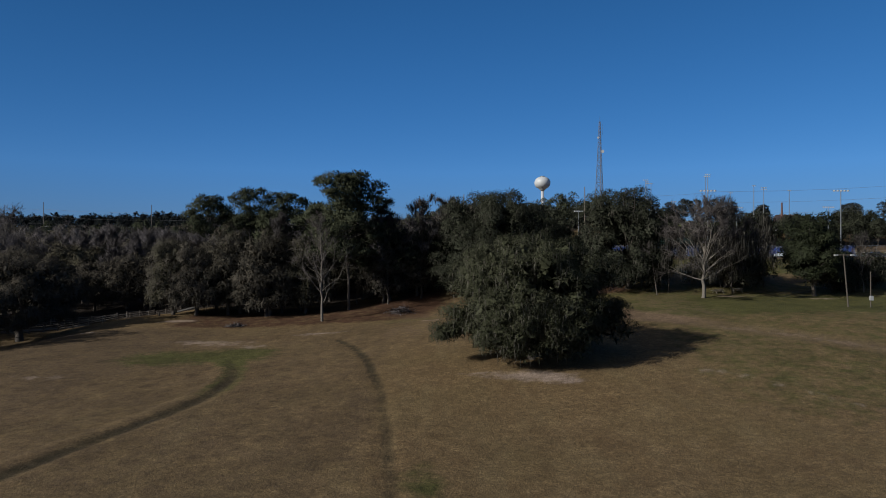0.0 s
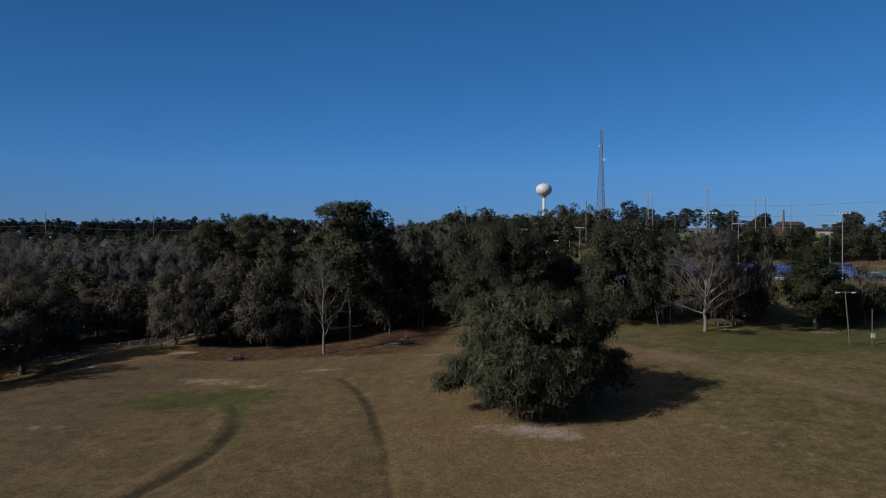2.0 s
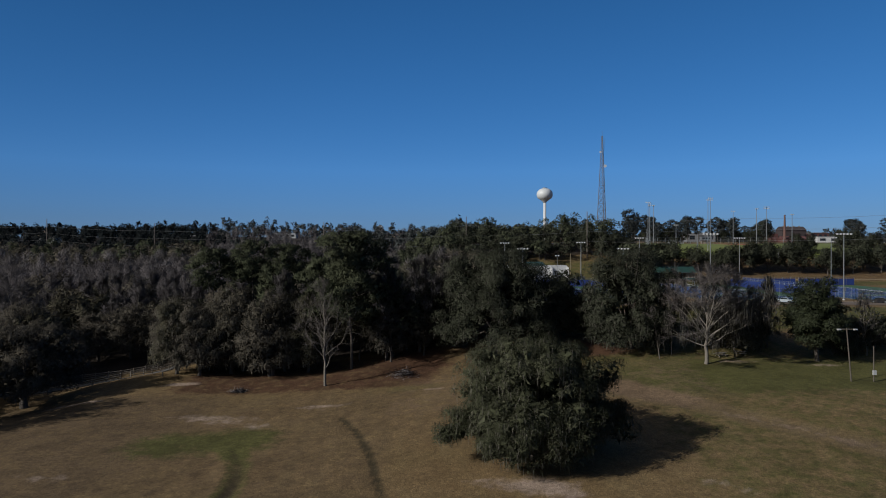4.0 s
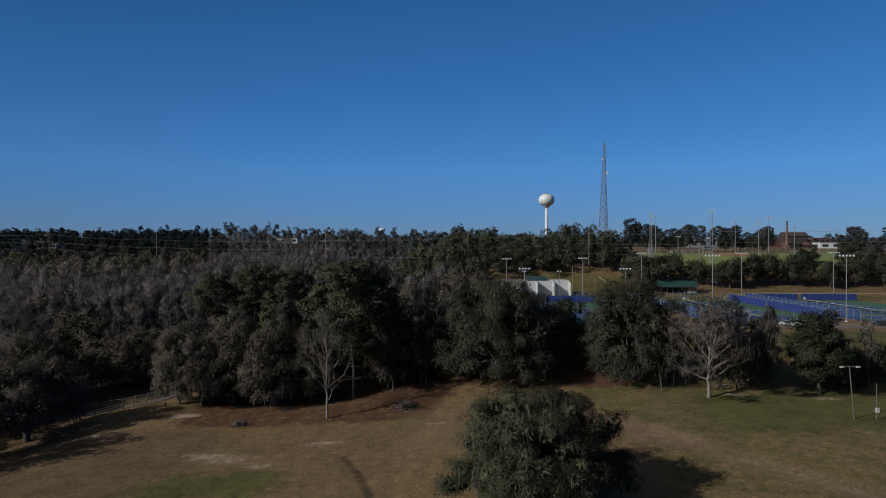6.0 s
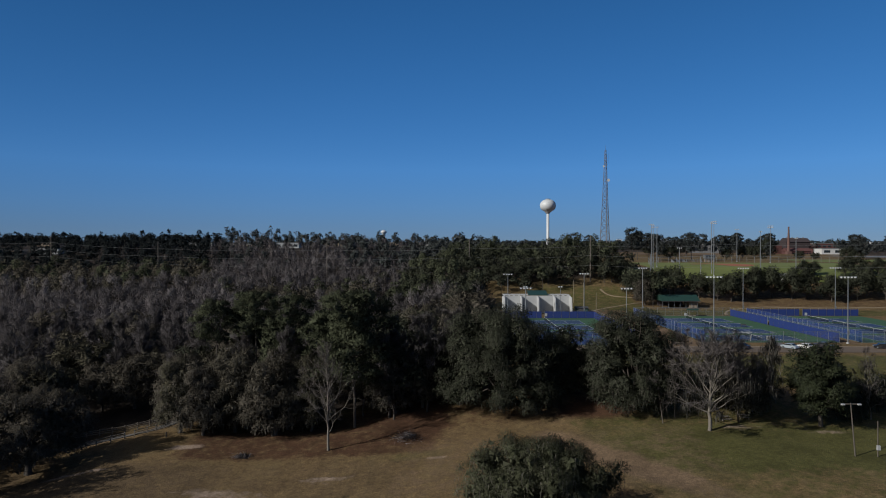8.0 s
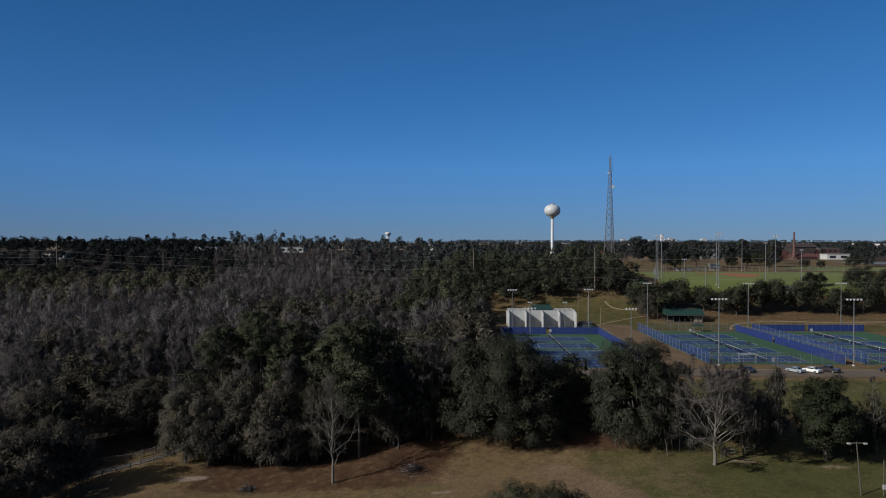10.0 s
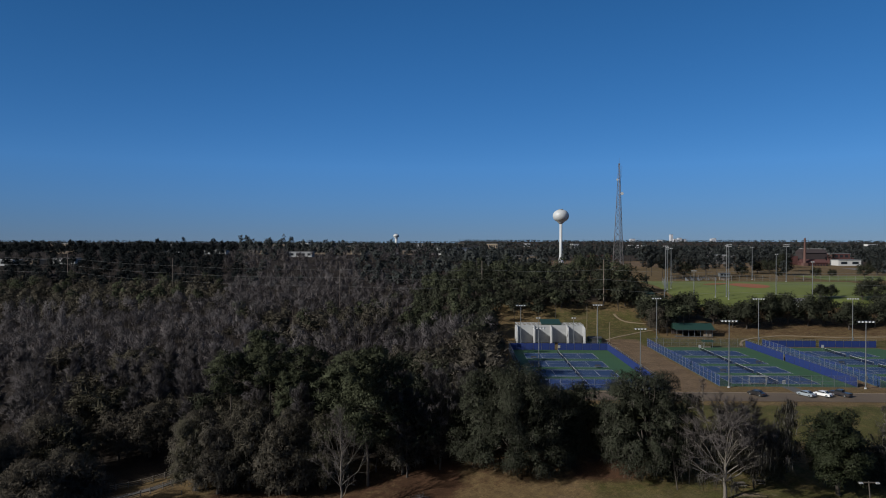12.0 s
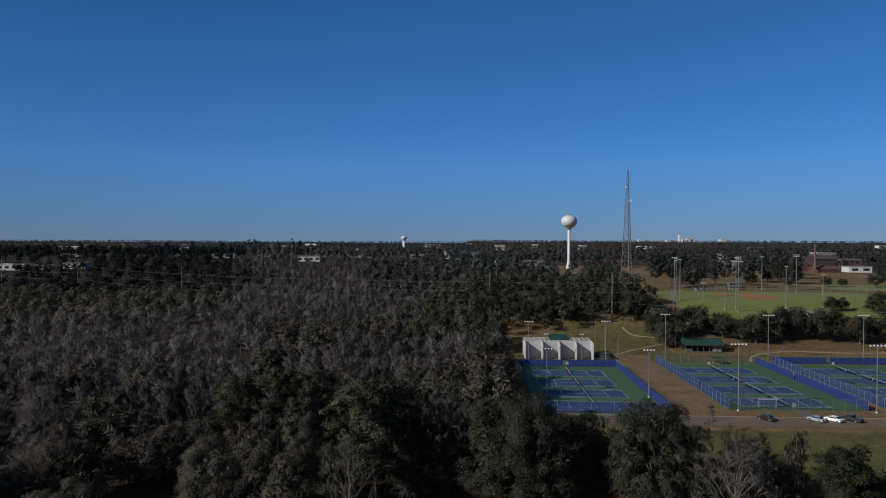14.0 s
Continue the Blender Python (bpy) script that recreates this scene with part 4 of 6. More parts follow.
# ---- trees of the woods that can be told apart ----
WOODS_GROUP = "trees of the woods"
KINDS = {
    "bare": [tree("bare_tree", leader_tree(50 + i, (15.5, 17.5, 14.0)[i], 7.5, 13, 2, 4200, 1.2, 0.2, 250, 0.25, 1.1, 0.065), x, y,
                  "leafless grey-brown tree in the woods", "tree", BARK, TWIG, crown_name="branch_crown", group=WOODS_GROUP)
             for i, (x, y) in enumerate(((-94, 140), (-50, 160), (-104, 150)))],
    "olive": [tree("mossy_oak", broadleaf(60 + i, (5.8, 6.8, 5.2)[i], 1.5, (14.0, 15.5, 13.0)[i], 90, 1.4, 6400, 0.35, 1400, 0.34), x, y,
                   "olive-brown mossy oak in the woods", "tree", BARK, OLIVE_LEAF, group=WOODS_GROUP)
              for i, (x, y) in enumerate(((-40.5, 131.0), (-48.5, 129.5), (-29, 133)))],
    "oak": [tree("live_oak", broadleaf(70 + i, (6.5, 7.5)[i], 1.5, (15.5, 17.0)[i], 95, 1.5, 5400, 0.43, 700, 0.38), x, y,
                 "dark green live oak in the woods", "tree", BARK, OAK_LEAF, group=WOODS_GROUP)
            for i, (x, y) in enumerate(((-4.0, 139.0), (-11.0, 135.0)))],
    "pine": [tree("tall_pine", pine(80, 21.0, 4.2, 0.5, 34, 4500, 0.72, 0.26), -27.0, 142.0,
                  "slender pine in the woods", "tree", BARK, PINE_LEAF, group=WOODS_GROUP)],
}
# lighter copies of the same kinds for the deep of the woods
DEEP = {
    "bare": [tree("bare_tree", leader_tree(55 + i, (15.5, 17.5)[i], 8.0, 12, 1, 2600, 1.4, 0.2, 0, 0.3, 1.1, 0.09), x, y,
                  "leafless grey-brown tree deep in the woods", "tree", BARK, TWIG, crown_name="branch_crown", group=WOODS_GROUP)
             for i, (x, y) in enumerate(((-70, 178), (-30, 190)))],
    "olive": [tree("mossy_oak", broadleaf(65, 6.0, 3.0, 15.0, 40, 1.8, 3000, 0.62, 250, 0.3), -88, 186,
                   "olive-brown mossy oak deep in the woods", "tree", BARK, OLIVE_LEAF, group=WOODS_GROUP)],
    "oak": [tree("live_oak", broadleaf(75, 6.8, 3.0, 15.5, 44, 1.9, 3400, 0.62, 0, 0.34), -12, 176,
                 "dark green live oak deep in the woods", "tree", BARK, OAK_LEAF, group=WOODS_GROUP)],
    "pine": [tree("tall_pine", pine(85, 20.0, 4.0, 0.4, 28, 2200, 0.8, 0.24), -60, 194,
                  "slender pine deep in the woods", "tree", BARK, PINE_LEAF, group=WOODS_GROUP)],
}
rng_w = np.random.default_rng(5)


def free_of(x, y, spots, gap):
    return all((x - sx) ** 2 + (y - sy) ** 2 > gap * gap for sx, sy in spots)


taken = [(o.location.x, o.location.y) for o in scene.objects if o.type == "EMPTY" and o.get("category") == "tree"]


def woods_here(x, y):
    """Where the woods beside the field grow."""
    if -84 < x < -53 and y < (148 if x > -80 else 134):
        return False
    edge = (126 if x < -14 else 134) if -56 <= x <= 8 else 119
    return y > edge and x < 8 + 0.02 * (y - 130) and not (x > -2 and y < 146)


count = 0
for gy0 in np.arange(120, 206, 7.6):
    half = 0.66 * gy0 + 12
    for gx0 in np.arange(-half, 14, 7.6):
        x, y = gx0 + rng_w.uniform(-2.6, 2.6), gy0 + rng_w.uniform(-2.6, 2.6)
        if not woods_here(x, y) or not free_of(x, y, taken, 5.0):
            continue
        drift = noise.noise(Vector((x / 32, y / 32, 3.1)))
        roll = rng_w.random() + drift * 0.5 + (0.08 if x > -47 - 0.57 * (y - 154) and y < 235 else -0.06 if y < 168 else -0.32)
        if x < -66 and y < 132:
            roll = max(roll, 0.6)
        kind = "bare" if roll < (0.36 if x > -58 and y < 180 else 0.48) else "olive" if roll < 0.96 else "oak" if roll < 1.02 or x > -22 else "pine"
        pool = (KINDS if y < 152 else DEEP)[kind]
        choice = pool[int(rng_w.integers(len(pool)))]
        tree_again(choice, x, y, rng_w.uniform(0.78, 1.12), rng_w.uniform(0, 360))
        taken.append((x, y))
        count += 1

# ---- mossy curtain of trees where the woods meet the field ----
curtain = [tree("mossy_oak", broadleaf(90 + i, (4.6, 5.2)[i], 1.7, (15.0, 17.0)[i], 130, 1.2, 15500, 0.25, 3400, 0.3, 0.32, 1.1, droop=1.3), x, y,
                "brown-grey mossy oak hanging low at the edge of the woods", "tree", BARK, OLIVE_LEAF, group="trees at the edge of the woods")
           for i, (x, y) in enumerate(((-52.5, 127.5), (-34.0, 126.6)))]
for i, (x, y, s) in enumerate(((-47.5, 126.0, 0.92), (-42.0, 128.5, 1.05), (-32.0, 130.0, 0.95), (-27.0, 128.5, 0.9), (-53.5, 131.5, 1.05), (-12.0, 133.0, 0.85), (-5.5, 136.0, 0.95),
                               (1.0, 140.0, 0.9), (-88.5, 123.5, 1.0), (-96.0, 117.5, 0.95), (-87.0, 136.0, 1.05), (-98.0, 127.0, 1.0))):
    tree_again(curtain[i % 2], x, y, s, 47 * i % 360)

for i, (x, y, s) in enumerate(((56.0, 154.0, 8.0), (71.0, 141.0, 7.5), (88.0, 139.0, 8.5), (60.5, 141.0, 6.5))):
    tree("bare_sapling", leader_tree(130 + i, s, 3.0, 16, 2, 900, 0.5, 0.09, 0, 0.2, 1.2), x, y, "slim leafless sapling on the grassy bank", "tree", PALE_BARK, PALE_TWIG, crown_name="branch_crown")

# ---- rows of live oaks behind the courts ----
for i in range(19):
    x = 80 + i * 6.8 + rng_w.uniform(-1.5, 1.5)
    y = 284 + rng_w.uniform(-4, 5) + 3 * math.sin(i * 0.9)
    tree_again(DEEP["oak"][0], x, y, rng_w.uniform(0.68, 0.92), rng_w.uniform(0, 360), "rounded live oak in the row behind the courts")
for x, y, s in ((24, 300, 0.7), (36, 304, 0.75), (46, 303, 0.65), (11, 264, 0.8), (5, 238, 0.8), (4, 214, 0.8), (3, 190, 0.8), (5, 172, 0.75)):
    tree_again(DEEP["oak"][0], x, y, s, x * 31 % 360, "dark green live oak beside the courts")


# ---- pines that stand apart on the open ground beyond the ball field ----
tall = tree("tall_pine", pine(86, 19.5, 4.6, 0.62, 24, 1500, 0.92, 0.24), 112, 400, "tall pine standing on open brown ground", "tree", BARK, HAZED_LEAF, group="pines beyond the ball field")
for i in range(112):
    x, y = rng_w.uniform(88, 330), 392 + 170 * rng_w.random() ** 0.9
    if (x > 96 and y < 394) or 0.49 < x / y < 0.60 or (0.365 < x / y < 0.41 and y > 440) or 0.217 < x / y < 0.262:
        continue
    tree_again(tall if i % 4 else DEEP["oak"][0], x, y, rng_w.uniform(0.58, 0.9) * (1.0 if i % 4 else 0.8), rng_w.uniform(0, 360), "" if i % 4 else "rounded live oak on open brown ground")
for x, y, s in ((171, 317, 0.5), (177, 319, 0.45), (190, 316, 0.6), (198, 320, 0.66), (206, 316, 0.6), (76, 306, 0.85), (68, 312, 0.85),
                (218, 450, 0.95), (226, 425, 0.45), (238, 428, 0.36), (204, 427, 0.3), (256, 424, 0.6)):
    tree_again(DEEP["oak"][0], x, y, s, x * 31 % 360, "dark green live oak beside the ball field")
tree_again(KINDS["olive"][0], 81.0, 271.5, 0.8, 40, "grey-green oak beside the pavilion")


# ---- woods that run on to the horizon ----
def far_trees(seed, x, y, kind, tall, wide, leaves, leaf):
    """Foliage and trunks of many far trees in one go. kind: 0 evergreen, 1 bare, 2 pine."""
    rng = np.random.default_rng(seed)
    n = len(x)
    base = np.stack([x, y, height(x, y)], 1)
    lobes = 6
    off = ball_points(rng, n * lobes).reshape(n, lobes, 3) * rng.uniform(0.25, 0.75, (n, lobes, 1))
    pick = rng.integers(0, lobes, (n, leaves))
    c = np.take_along_axis(off, pick[:, :, None], 1)
    d = ball_points(rng, n * leaves).reshape(n, leaves, 3)
    d[:, :, 2] = np.where(d[:, :, 2] < -0.3, -d[:, :, 2], d[:, :, 2])
    low = np.where(kind == 2, 0.28, np.where(kind == 1, 0.18, 0.08))
    half = (1 - low) * tall / 2
    mid = low * tall + half
    scale = np.stack([wide / 2, wide / 2, half], 1)[:, None, :]
    pts = base[:, None, :] + (c + d * rng.uniform(0.3, 0.5, (n, leaves, 1))) * scale * 0.92
    pts[:, :, 2] += mid[:, None]
    out = []
    tone = rng.uniform(0, 1, (n, lobes))
    tint = 0.22 * np.take_along_axis(tone, pick, 1) + 0.62 * rng.uniform(0, 1, (n, 1)) ** 1.3 + 0.16 * rng.uniform(0, 1, (n, leaves)) + 0.08
    # trees far to the west get the lowest tint, a painted shade
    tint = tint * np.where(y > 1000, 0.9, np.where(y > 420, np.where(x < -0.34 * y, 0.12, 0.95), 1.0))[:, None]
    for k in (0, 1, 2):
        m = kind == k
        p, dd, tt, oo = pts[m].reshape(-1, 3), d[m].reshape(-1, 3), np.clip(tint[m].ravel(), 0, 1), c[m].reshape(-1, 3)
        if not len(p):
            out.append((np.zeros((0, 3)), np.zeros(0), np.zeros((0, 3))))
            continue
        if k == 1:
            way = dd + [0, 0, 0.55] + rng.normal(0, 0.45, dd.shape)
            v = sliver_tris(rng, p - way * leaf * 0.5, way, leaf * 1.8, leaf * 0.19)
        else:
            v = leaf_tris(rng, p, dd * 0.6 + [0, 0, 0.5], leaf * 1.2, 1.3, 0.6)
        out.append((v, np.repeat(tt, 3), leaning(rng, oo, dd, 0.3)))
    trunk = limb_arrays(np.concatenate([base - [0, 0, 0.5], base + np.stack([np.zeros(n), np.zeros(n), tall * 0.72], 1),
                                        (0.012 * tall)[:, None], (0.004 * tall)[:, None]], 1), 3)
    return out, trunk


TOWN_SPOTS = ((-424, 598, 26, 5), (-398, 604, 14, 4), (-372, 611, 22, 5), (-307, 818, 28, 5), (-292, 950, 20, 6), (-262, 962, 15, 6), (-168, 690, 24, 5),
              (-60, 770, 16, 5), (40, 742, 22, 5))


def open_land(x, y):
    """Courts, lawns, the ball field and other ground kept free of far woods."""
    o = (x > 12) & (y < 262)
    o |= (x > 46) & (x < 78) & (y < 300)
    o |= (x > 92) & (x < 340) & (y < 352)
    o |= (x > 85) & (y >= 352) & (y < 421)
    o |= (x > 14) & (x < 50) & (y < 290)
    return o


def stand(seed, y0, y1, step0, step1, depth0, depth1):
    """Tree places in rows that spread with the distance."""
    rng = np.random.default_rng(seed)
    xs, ys, y = [], [], y0
    while y < y1:
        k = (y - y0) / (y1 - y0)
        step = step0 + (step1 - step0) * k
        half = 0.72 * y + 25
        row = np.arange(-half - 0.03 * y, half, step)
        xs.append(row + rng.uniform(-0.45, 0.45, len(row)) * step)
        dep = depth0 + (depth1 - depth0) * k
        ys.append(y + rng.uniform(-0.5, 0.5, len(row)) * dep)
        y += dep
    return np.concatenate(xs), np.concatenate(ys)


def woods_stuff(name, seed, x, y, leaves, leaf, label, share):
    rng = np.random.default_rng(seed + 900)
    drift = np.array([noise.noise(Vector((px / 60, py / 60, 7.7))) for px, py in zip(x, y)])
    broad = np.array([noise.noise(Vector((px / 170, py / 230, 1.3))) for px, py in zip(x, y)])
    roll = 0.2 + 0.6 * rng.random(len(x)) + 0.85 * drift + 0.7 * broad + np.where((y < 310) & (x > -0.30 * y), 0.28, 0.0) + np.where((y < 400) & (x < -70), -0.22, 0.0) + np.where((x > 55) & (y > 340), 0.3, 0.0) + np.where((x > -25) & (y > 258), 1.3, 0.0) + np.where((x < -0.36 * y) & (y > 340) & (y < 900), 0.9, 0.0) + np.where((x > -0.36 * y) & (x < -0.16 * y) & (y > 330) & (y < 620), -0.5, 0.0)
    pines = np.where(seed == 7, 0.12, np.where(((x > 55) & (y > 340)) | ((x < -70) & (y > 420)), 0.4, share[1]))
    kind = np.where(roll < share[0], 1, np.where(rng.random(len(x)) < pines, 2, 0))
    tall = np.where(kind == 2, rng.uniform(13, 19, len(x)), np.where(kind == 1, rng.uniform(9, 17, len(x)), rng.uniform(7.5, 14.5, len(x))))
    wide = np.where(kind == 2, rng.uniform(7.5, 11, len(x)), np.where(kind == 1, rng.uniform(6.5, 10.0, len(x)), rng.uniform(8, 12.5, len(x))))
    tall = tall * (1 + 0.34 * np.array([noise.noise(Vector((px / 19, py / 26, 4.4))) for px, py in zip(x, y)]) * (y < 430))
    tall = tall * np.where((x > 10) & (y > 258) & (y < 1000), 0.9, 1.0)
    tall = tall + np.where(kind == 1, 1.5, 5.5) * smooth(0.2, 0.32, -x / y) * smooth(440, 500, y) * (1 - smooth(760, 900, y))
    tall = np.where(seed == 7, 15 + (tall - 15) * 0.55, tall)
    tall = np.where(y > 1000, 11.5 + (tall - 11.5) * 0.4, tall)
    sets, trunk = far_trees(seed, x, y, kind, tall, wide, leaves, leaf)
    ob = thing(name, 0, 0, 0, label, "woods", kind="stuff")
    for nm, mat, (v, tint, lean) in zip(("evergreen_crowns", "bare_twigs", "pine_crowns"), {1: (OLIVE_LEAF, TWIG, PINE_LEAF), 6: (OAK_LEAF, TWIG, PINE_LEAF), 7: (SHADED_LEAF, TWIG, SHADED_LEAF)}.get(seed, (HAZED_LEAF, TWIG, HAZED_LEAF)), sets):
        if len(v):
            tagged(part(nm, tri_mesh(nm, v, corners(len(v) // 3), mat, tint, lean), None, ob), kind="stuff")
    tagged(part("trunks", tri_mesh("trunks", *trunk, BARK, np.full(len(trunk[0]), 0.5)), None, ob), kind="stuff")
    return ob


x, y = stand(1, 206, 420, 6.4, 8.0, 6.6, 8.2)
keep = ~open_land(x, y) & (x < 360)
east = keep & (x > -28) & (y > 258)
xe, ye = stand(5, 258, 420, 6.2, 7.4, 6.6, 8.0)
east_keep = ~open_land(xe, ye) & (xe > -28) & (xe < 360) & ~((xe > 95) & (ye < 400))
woods_stuff("near_woods", 1, x[keep & ~east], y[keep & ~east], 260, 0.85, "grey leafless and olive woods below the power line", (0.60, 0.10))
woods_stuff("evergreen_woods", 6, xe[east_keep], ye[east_keep], 300, 0.8, "dark evergreen oaks and pines beyond the courts", (0.60, 0.15))
x, y = stand(2, 420, 1000, 10.5, 14.0, 13.0, 34.0)
clear = (x > 60) & (y < 455) | ((np.abs(x - 95) < 26) & (np.abs(y - 600) < 40)) | ((x > 120) & (x < 520) & (np.abs(y - 560) < 26))
open_ground = ((x > 60) & (x < 190) & (y > 470) & (y < 560)) | ((x > 150) & (y < 640)) | ((x > 50) & (x < 200) & (np.abs(y - 630) < 75))
clear |= (x > 85) & (x < 330) & (y < 520)
clear |= (x > 215) & (x < 440) & (y < 612)
clear |= (np.random.default_rng(8).random(len(x)) < np.where(open_ground, 0.8, 0.2)) & (x > 40)
for sx, sy, wide, _ in TOWN_SPOTS:
    clear |= (np.abs(x - sx * y / sy) < wide * 0.6) & (y > sy - 70) & (y < sy + 12)
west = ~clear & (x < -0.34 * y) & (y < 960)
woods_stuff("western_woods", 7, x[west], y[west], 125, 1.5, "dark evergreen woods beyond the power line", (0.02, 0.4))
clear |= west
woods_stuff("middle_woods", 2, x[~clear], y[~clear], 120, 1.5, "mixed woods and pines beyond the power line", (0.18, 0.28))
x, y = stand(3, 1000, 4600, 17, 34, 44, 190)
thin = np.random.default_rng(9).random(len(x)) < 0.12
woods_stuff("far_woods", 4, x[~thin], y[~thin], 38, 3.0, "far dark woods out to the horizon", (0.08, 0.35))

# ---- tennis courts ----
COURT_Z = 11.66
LONG, WIDE = 23.77, 10.97


def slab(name, x0, x1, y0, y1, z, thick, material, label, category="paving"):
    return whole(name, Solid().box((x0 + x1) / 2, (y0 + y1) / 2, z - thick, x1 - x0, y1 - y0, thick), material, label, category, kind="structure")


def tennis_court(cx, y_far):
    """One court with its lines; its long side lies along x."""
    z = COURT_Z
    ob = thing("tennis_court", cx, y_far - WIDE / 2, z, "blue tennis court with white lines on a green surround", "tennis court", "tennis courts")
    part("playing_surface", Solid().box(0, 0, -0.02, LONG, WIDE, 0.026), BLUE_COURT, ob)
    w, t, up = 0.09, 0.008, 0.007
    half, single = LONG / 2, 4.115
    for s in (-1, 1):
        part("baseline", Solid().box(s * half, 0, up, w, WIDE, t), WHITE, ob)
        part("side_line", Solid().box(0, s * WIDE / 2, up, LONG, w, t), WHITE, ob)
        part("singles_line", Solid().box(0, s * single, up, LONG - 0.1, w * 0.8, t * 0.8), WHITE, ob)
        part("service_line", Solid().box(s * 6.4, 0, up, w, single * 2 - 0.1, t * 0.9), WHITE, ob)
    part("centre_line", Solid().box(0, 0, up, 12.7, w * 0.8, t * 0.7), WHITE, ob)
    net = thing("tennis_net", cx, y_far - WIDE / 2, z + 0.006, "black tennis net with a white top tape", "net", "tennis nets")
    for s in (-1, 1):
        part("net_post", Solid().tube((0, s * 6.4, 0), (0, s * 6.4, 1.1), 0.05, 0.05, 8), DARK_STEEL, net)
    part("netting", Solid().box(0, 0, 0.02, 0.02, 12.7, 0.9), NET_BLACK, net)
    part("top_tape", Solid().box(0, 0, 0.94, 0.05, 12.75, 0.06), WHITE, net, "white top tape")
    part("centre_strap", Solid().box(0, 0, 0.03, 0.05, 0.06, 0.9), WHITE, net, "white centre strap")
    return ob


def court_fence(ax, ay, bx, by, screen, label, tall=3.05, skip=(), wire=None):
    """Posts every three metres, two rails, and blue windscreen or bare wire between them."""
    length = math.hypot(bx - ax, by - ay)
    ob = thing("court_fence", ax, ay, COURT_Z - 0.06, label, "fence", "court fences", turn=math.degrees(math.atan2(by - ay, bx - ax)))
    n = max(1, round(length / 3.0))
    first = None
    for i in range(n + 1):
        if first is None:
            first = part("post", Solid().tube((0, 0, 0), (0, 0, tall + 0.05), 0.045, 0.045, 6), STEEL, ob)
        else:
            other = part("post", first.data, None, ob)
            other.location = (length * i / n, 0, 0)
    for z in (tall, tall * 0.5, 0.1):
        part("rail", Solid().tube((0, 0, z), (length, 0, z), 0.03, 0.03, 5), STEEL, ob)
    for i in range(n):
        p, q = length * i / n + 0.06, length * (i + 1) / n - 0.06
        if i in skip:
            part("gate_post", first.data, None, ob).location = (p + 1.7, 0, 0)
            q = p + 1.65
        if screen:
            part("windscreen", Solid().box((p + q) / 2, -0.07, 0.12, q - p, 0.015, screen), WIND_BLUE, ob, "royal blue windscreen")
        part("wire_panel", Solid().box((p + q) / 2, 0.05, 0.06 if not screen else screen, q - p, 0.012, tall - 0.1 - (screen or 0.0)),
             wire or (CHAIN if screen else BLUE_CHAIN), ob)
    return ob


slab("court_paving_west", 17.0, 52.3, 171.6, 236.2, COURT_Z - 0.006, 0.5, GREEN_COURT, "green-painted paving round three blue courts", "court paving")
slab("court_paving_middle", 69.2, 105.4, 177.6, 246.2, COURT_Z - 0.006, 0.5, GREEN_COURT, "green-painted paving round four blue courts", "court paving")
slab("court_paving_east", 111.4, 153.0, 177.6, 246.2, COURT_Z - 0.006, 0.5, GREEN_COURT, "green-painted paving of the farther courts", "court paving")
for i in range(4):
    tennis_court(33.6, 229.5 - 14.9 * i)
    tennis_court(85.8, 237.0 - 15.0 * i)
    tennis_court(129.8, 237.0 - 15.0 * i)
GREY_FENCE = "grey chain-link court fence on steel posts"
BLUE_FENCE, WIRE_FENCE = "steel court fence with royal blue windscreen", "blue-grey chain-link court fence on steel posts"
court_fence(17.0, 236.2, 52.3, 236.2, 2.4, BLUE_FENCE, skip=(5,))
court_fence(52.3, 236.2, 52.3, 171.6, 2.4, BLUE_FENCE)
court_fence(17.0, 171.6, 52.3, 171.6, 0, WIRE_FENCE)
court_fence(17.0, 236.2, 17.0, 171.6, 0, WIRE_FENCE)
court_fence(69.2, 246.2, 69.2, 177.6, 0, WIRE_FENCE)
court_fence(105.4, 246.2, 105.4, 177.6, 2.4, BLUE_FENCE, skip=(9,))
court_fence(69.2, 177.6, 105.4, 177.6, 0, GREY_FENCE, wire=CHAIN)
court_fence(69.2, 246.2, 105.4, 246.2, 0, GREY_FENCE, wire=CHAIN)
court_fence(111.4, 246.2, 153.0, 246.2, 2.4, BLUE_FENCE, skip=(6,))
court_fence(111.4, 246.2, 111.4, 177.6, 0, WIRE_FENCE)
court_fence(111.4, 177.6, 153.0, 177.6, 0, GREY_FENCE, wire=CHAIN)


# ---- floodlight poles ----
def light_pole(x, y, tall, arms, label, base=None, r=0.16, heads=3, turn=0.0):
    z = float(height(x, y)) if base is None else base
    ob = thing("floodlight_pole", x, y, z, label, "light pole", "floodlight poles", turn=turn)
    part("pole", Solid().tube((0, 0, -0.3), (0, 0, tall), r, r * 0.55, 10), STEEL, ob)
    part("footing", Solid().tube((0, 0, -0.3), (0, 0, 0.35), 0.34, 0.34, 12), CONCRETE, ob)
    part("control_box", Solid().box(0, -r - 0.16, 2.6, 0.5, 0.3, 0.9), STEEL, ob)
    for k in range(arms):
        z = tall - 0.15 - 0.9 * k
        wide = 0.95 * heads
        part("crossarm", Solid().box(0, 0, z, wide, 0.12, 0.12), STEEL, ob)
        for i in range(heads):
            q = (i - (heads - 1) / 2) * 0.92
            lamp = Solid().lathe([(0.10, z + 0.12), (0.20, z + 0.02), (0.30, z - 0.22), (0.31, z - 0.30)], q, -0.16, 10)
            part("lamp_head", lamp, LAMP_WHITE, ob, "pale floodlight housing")
    return ob


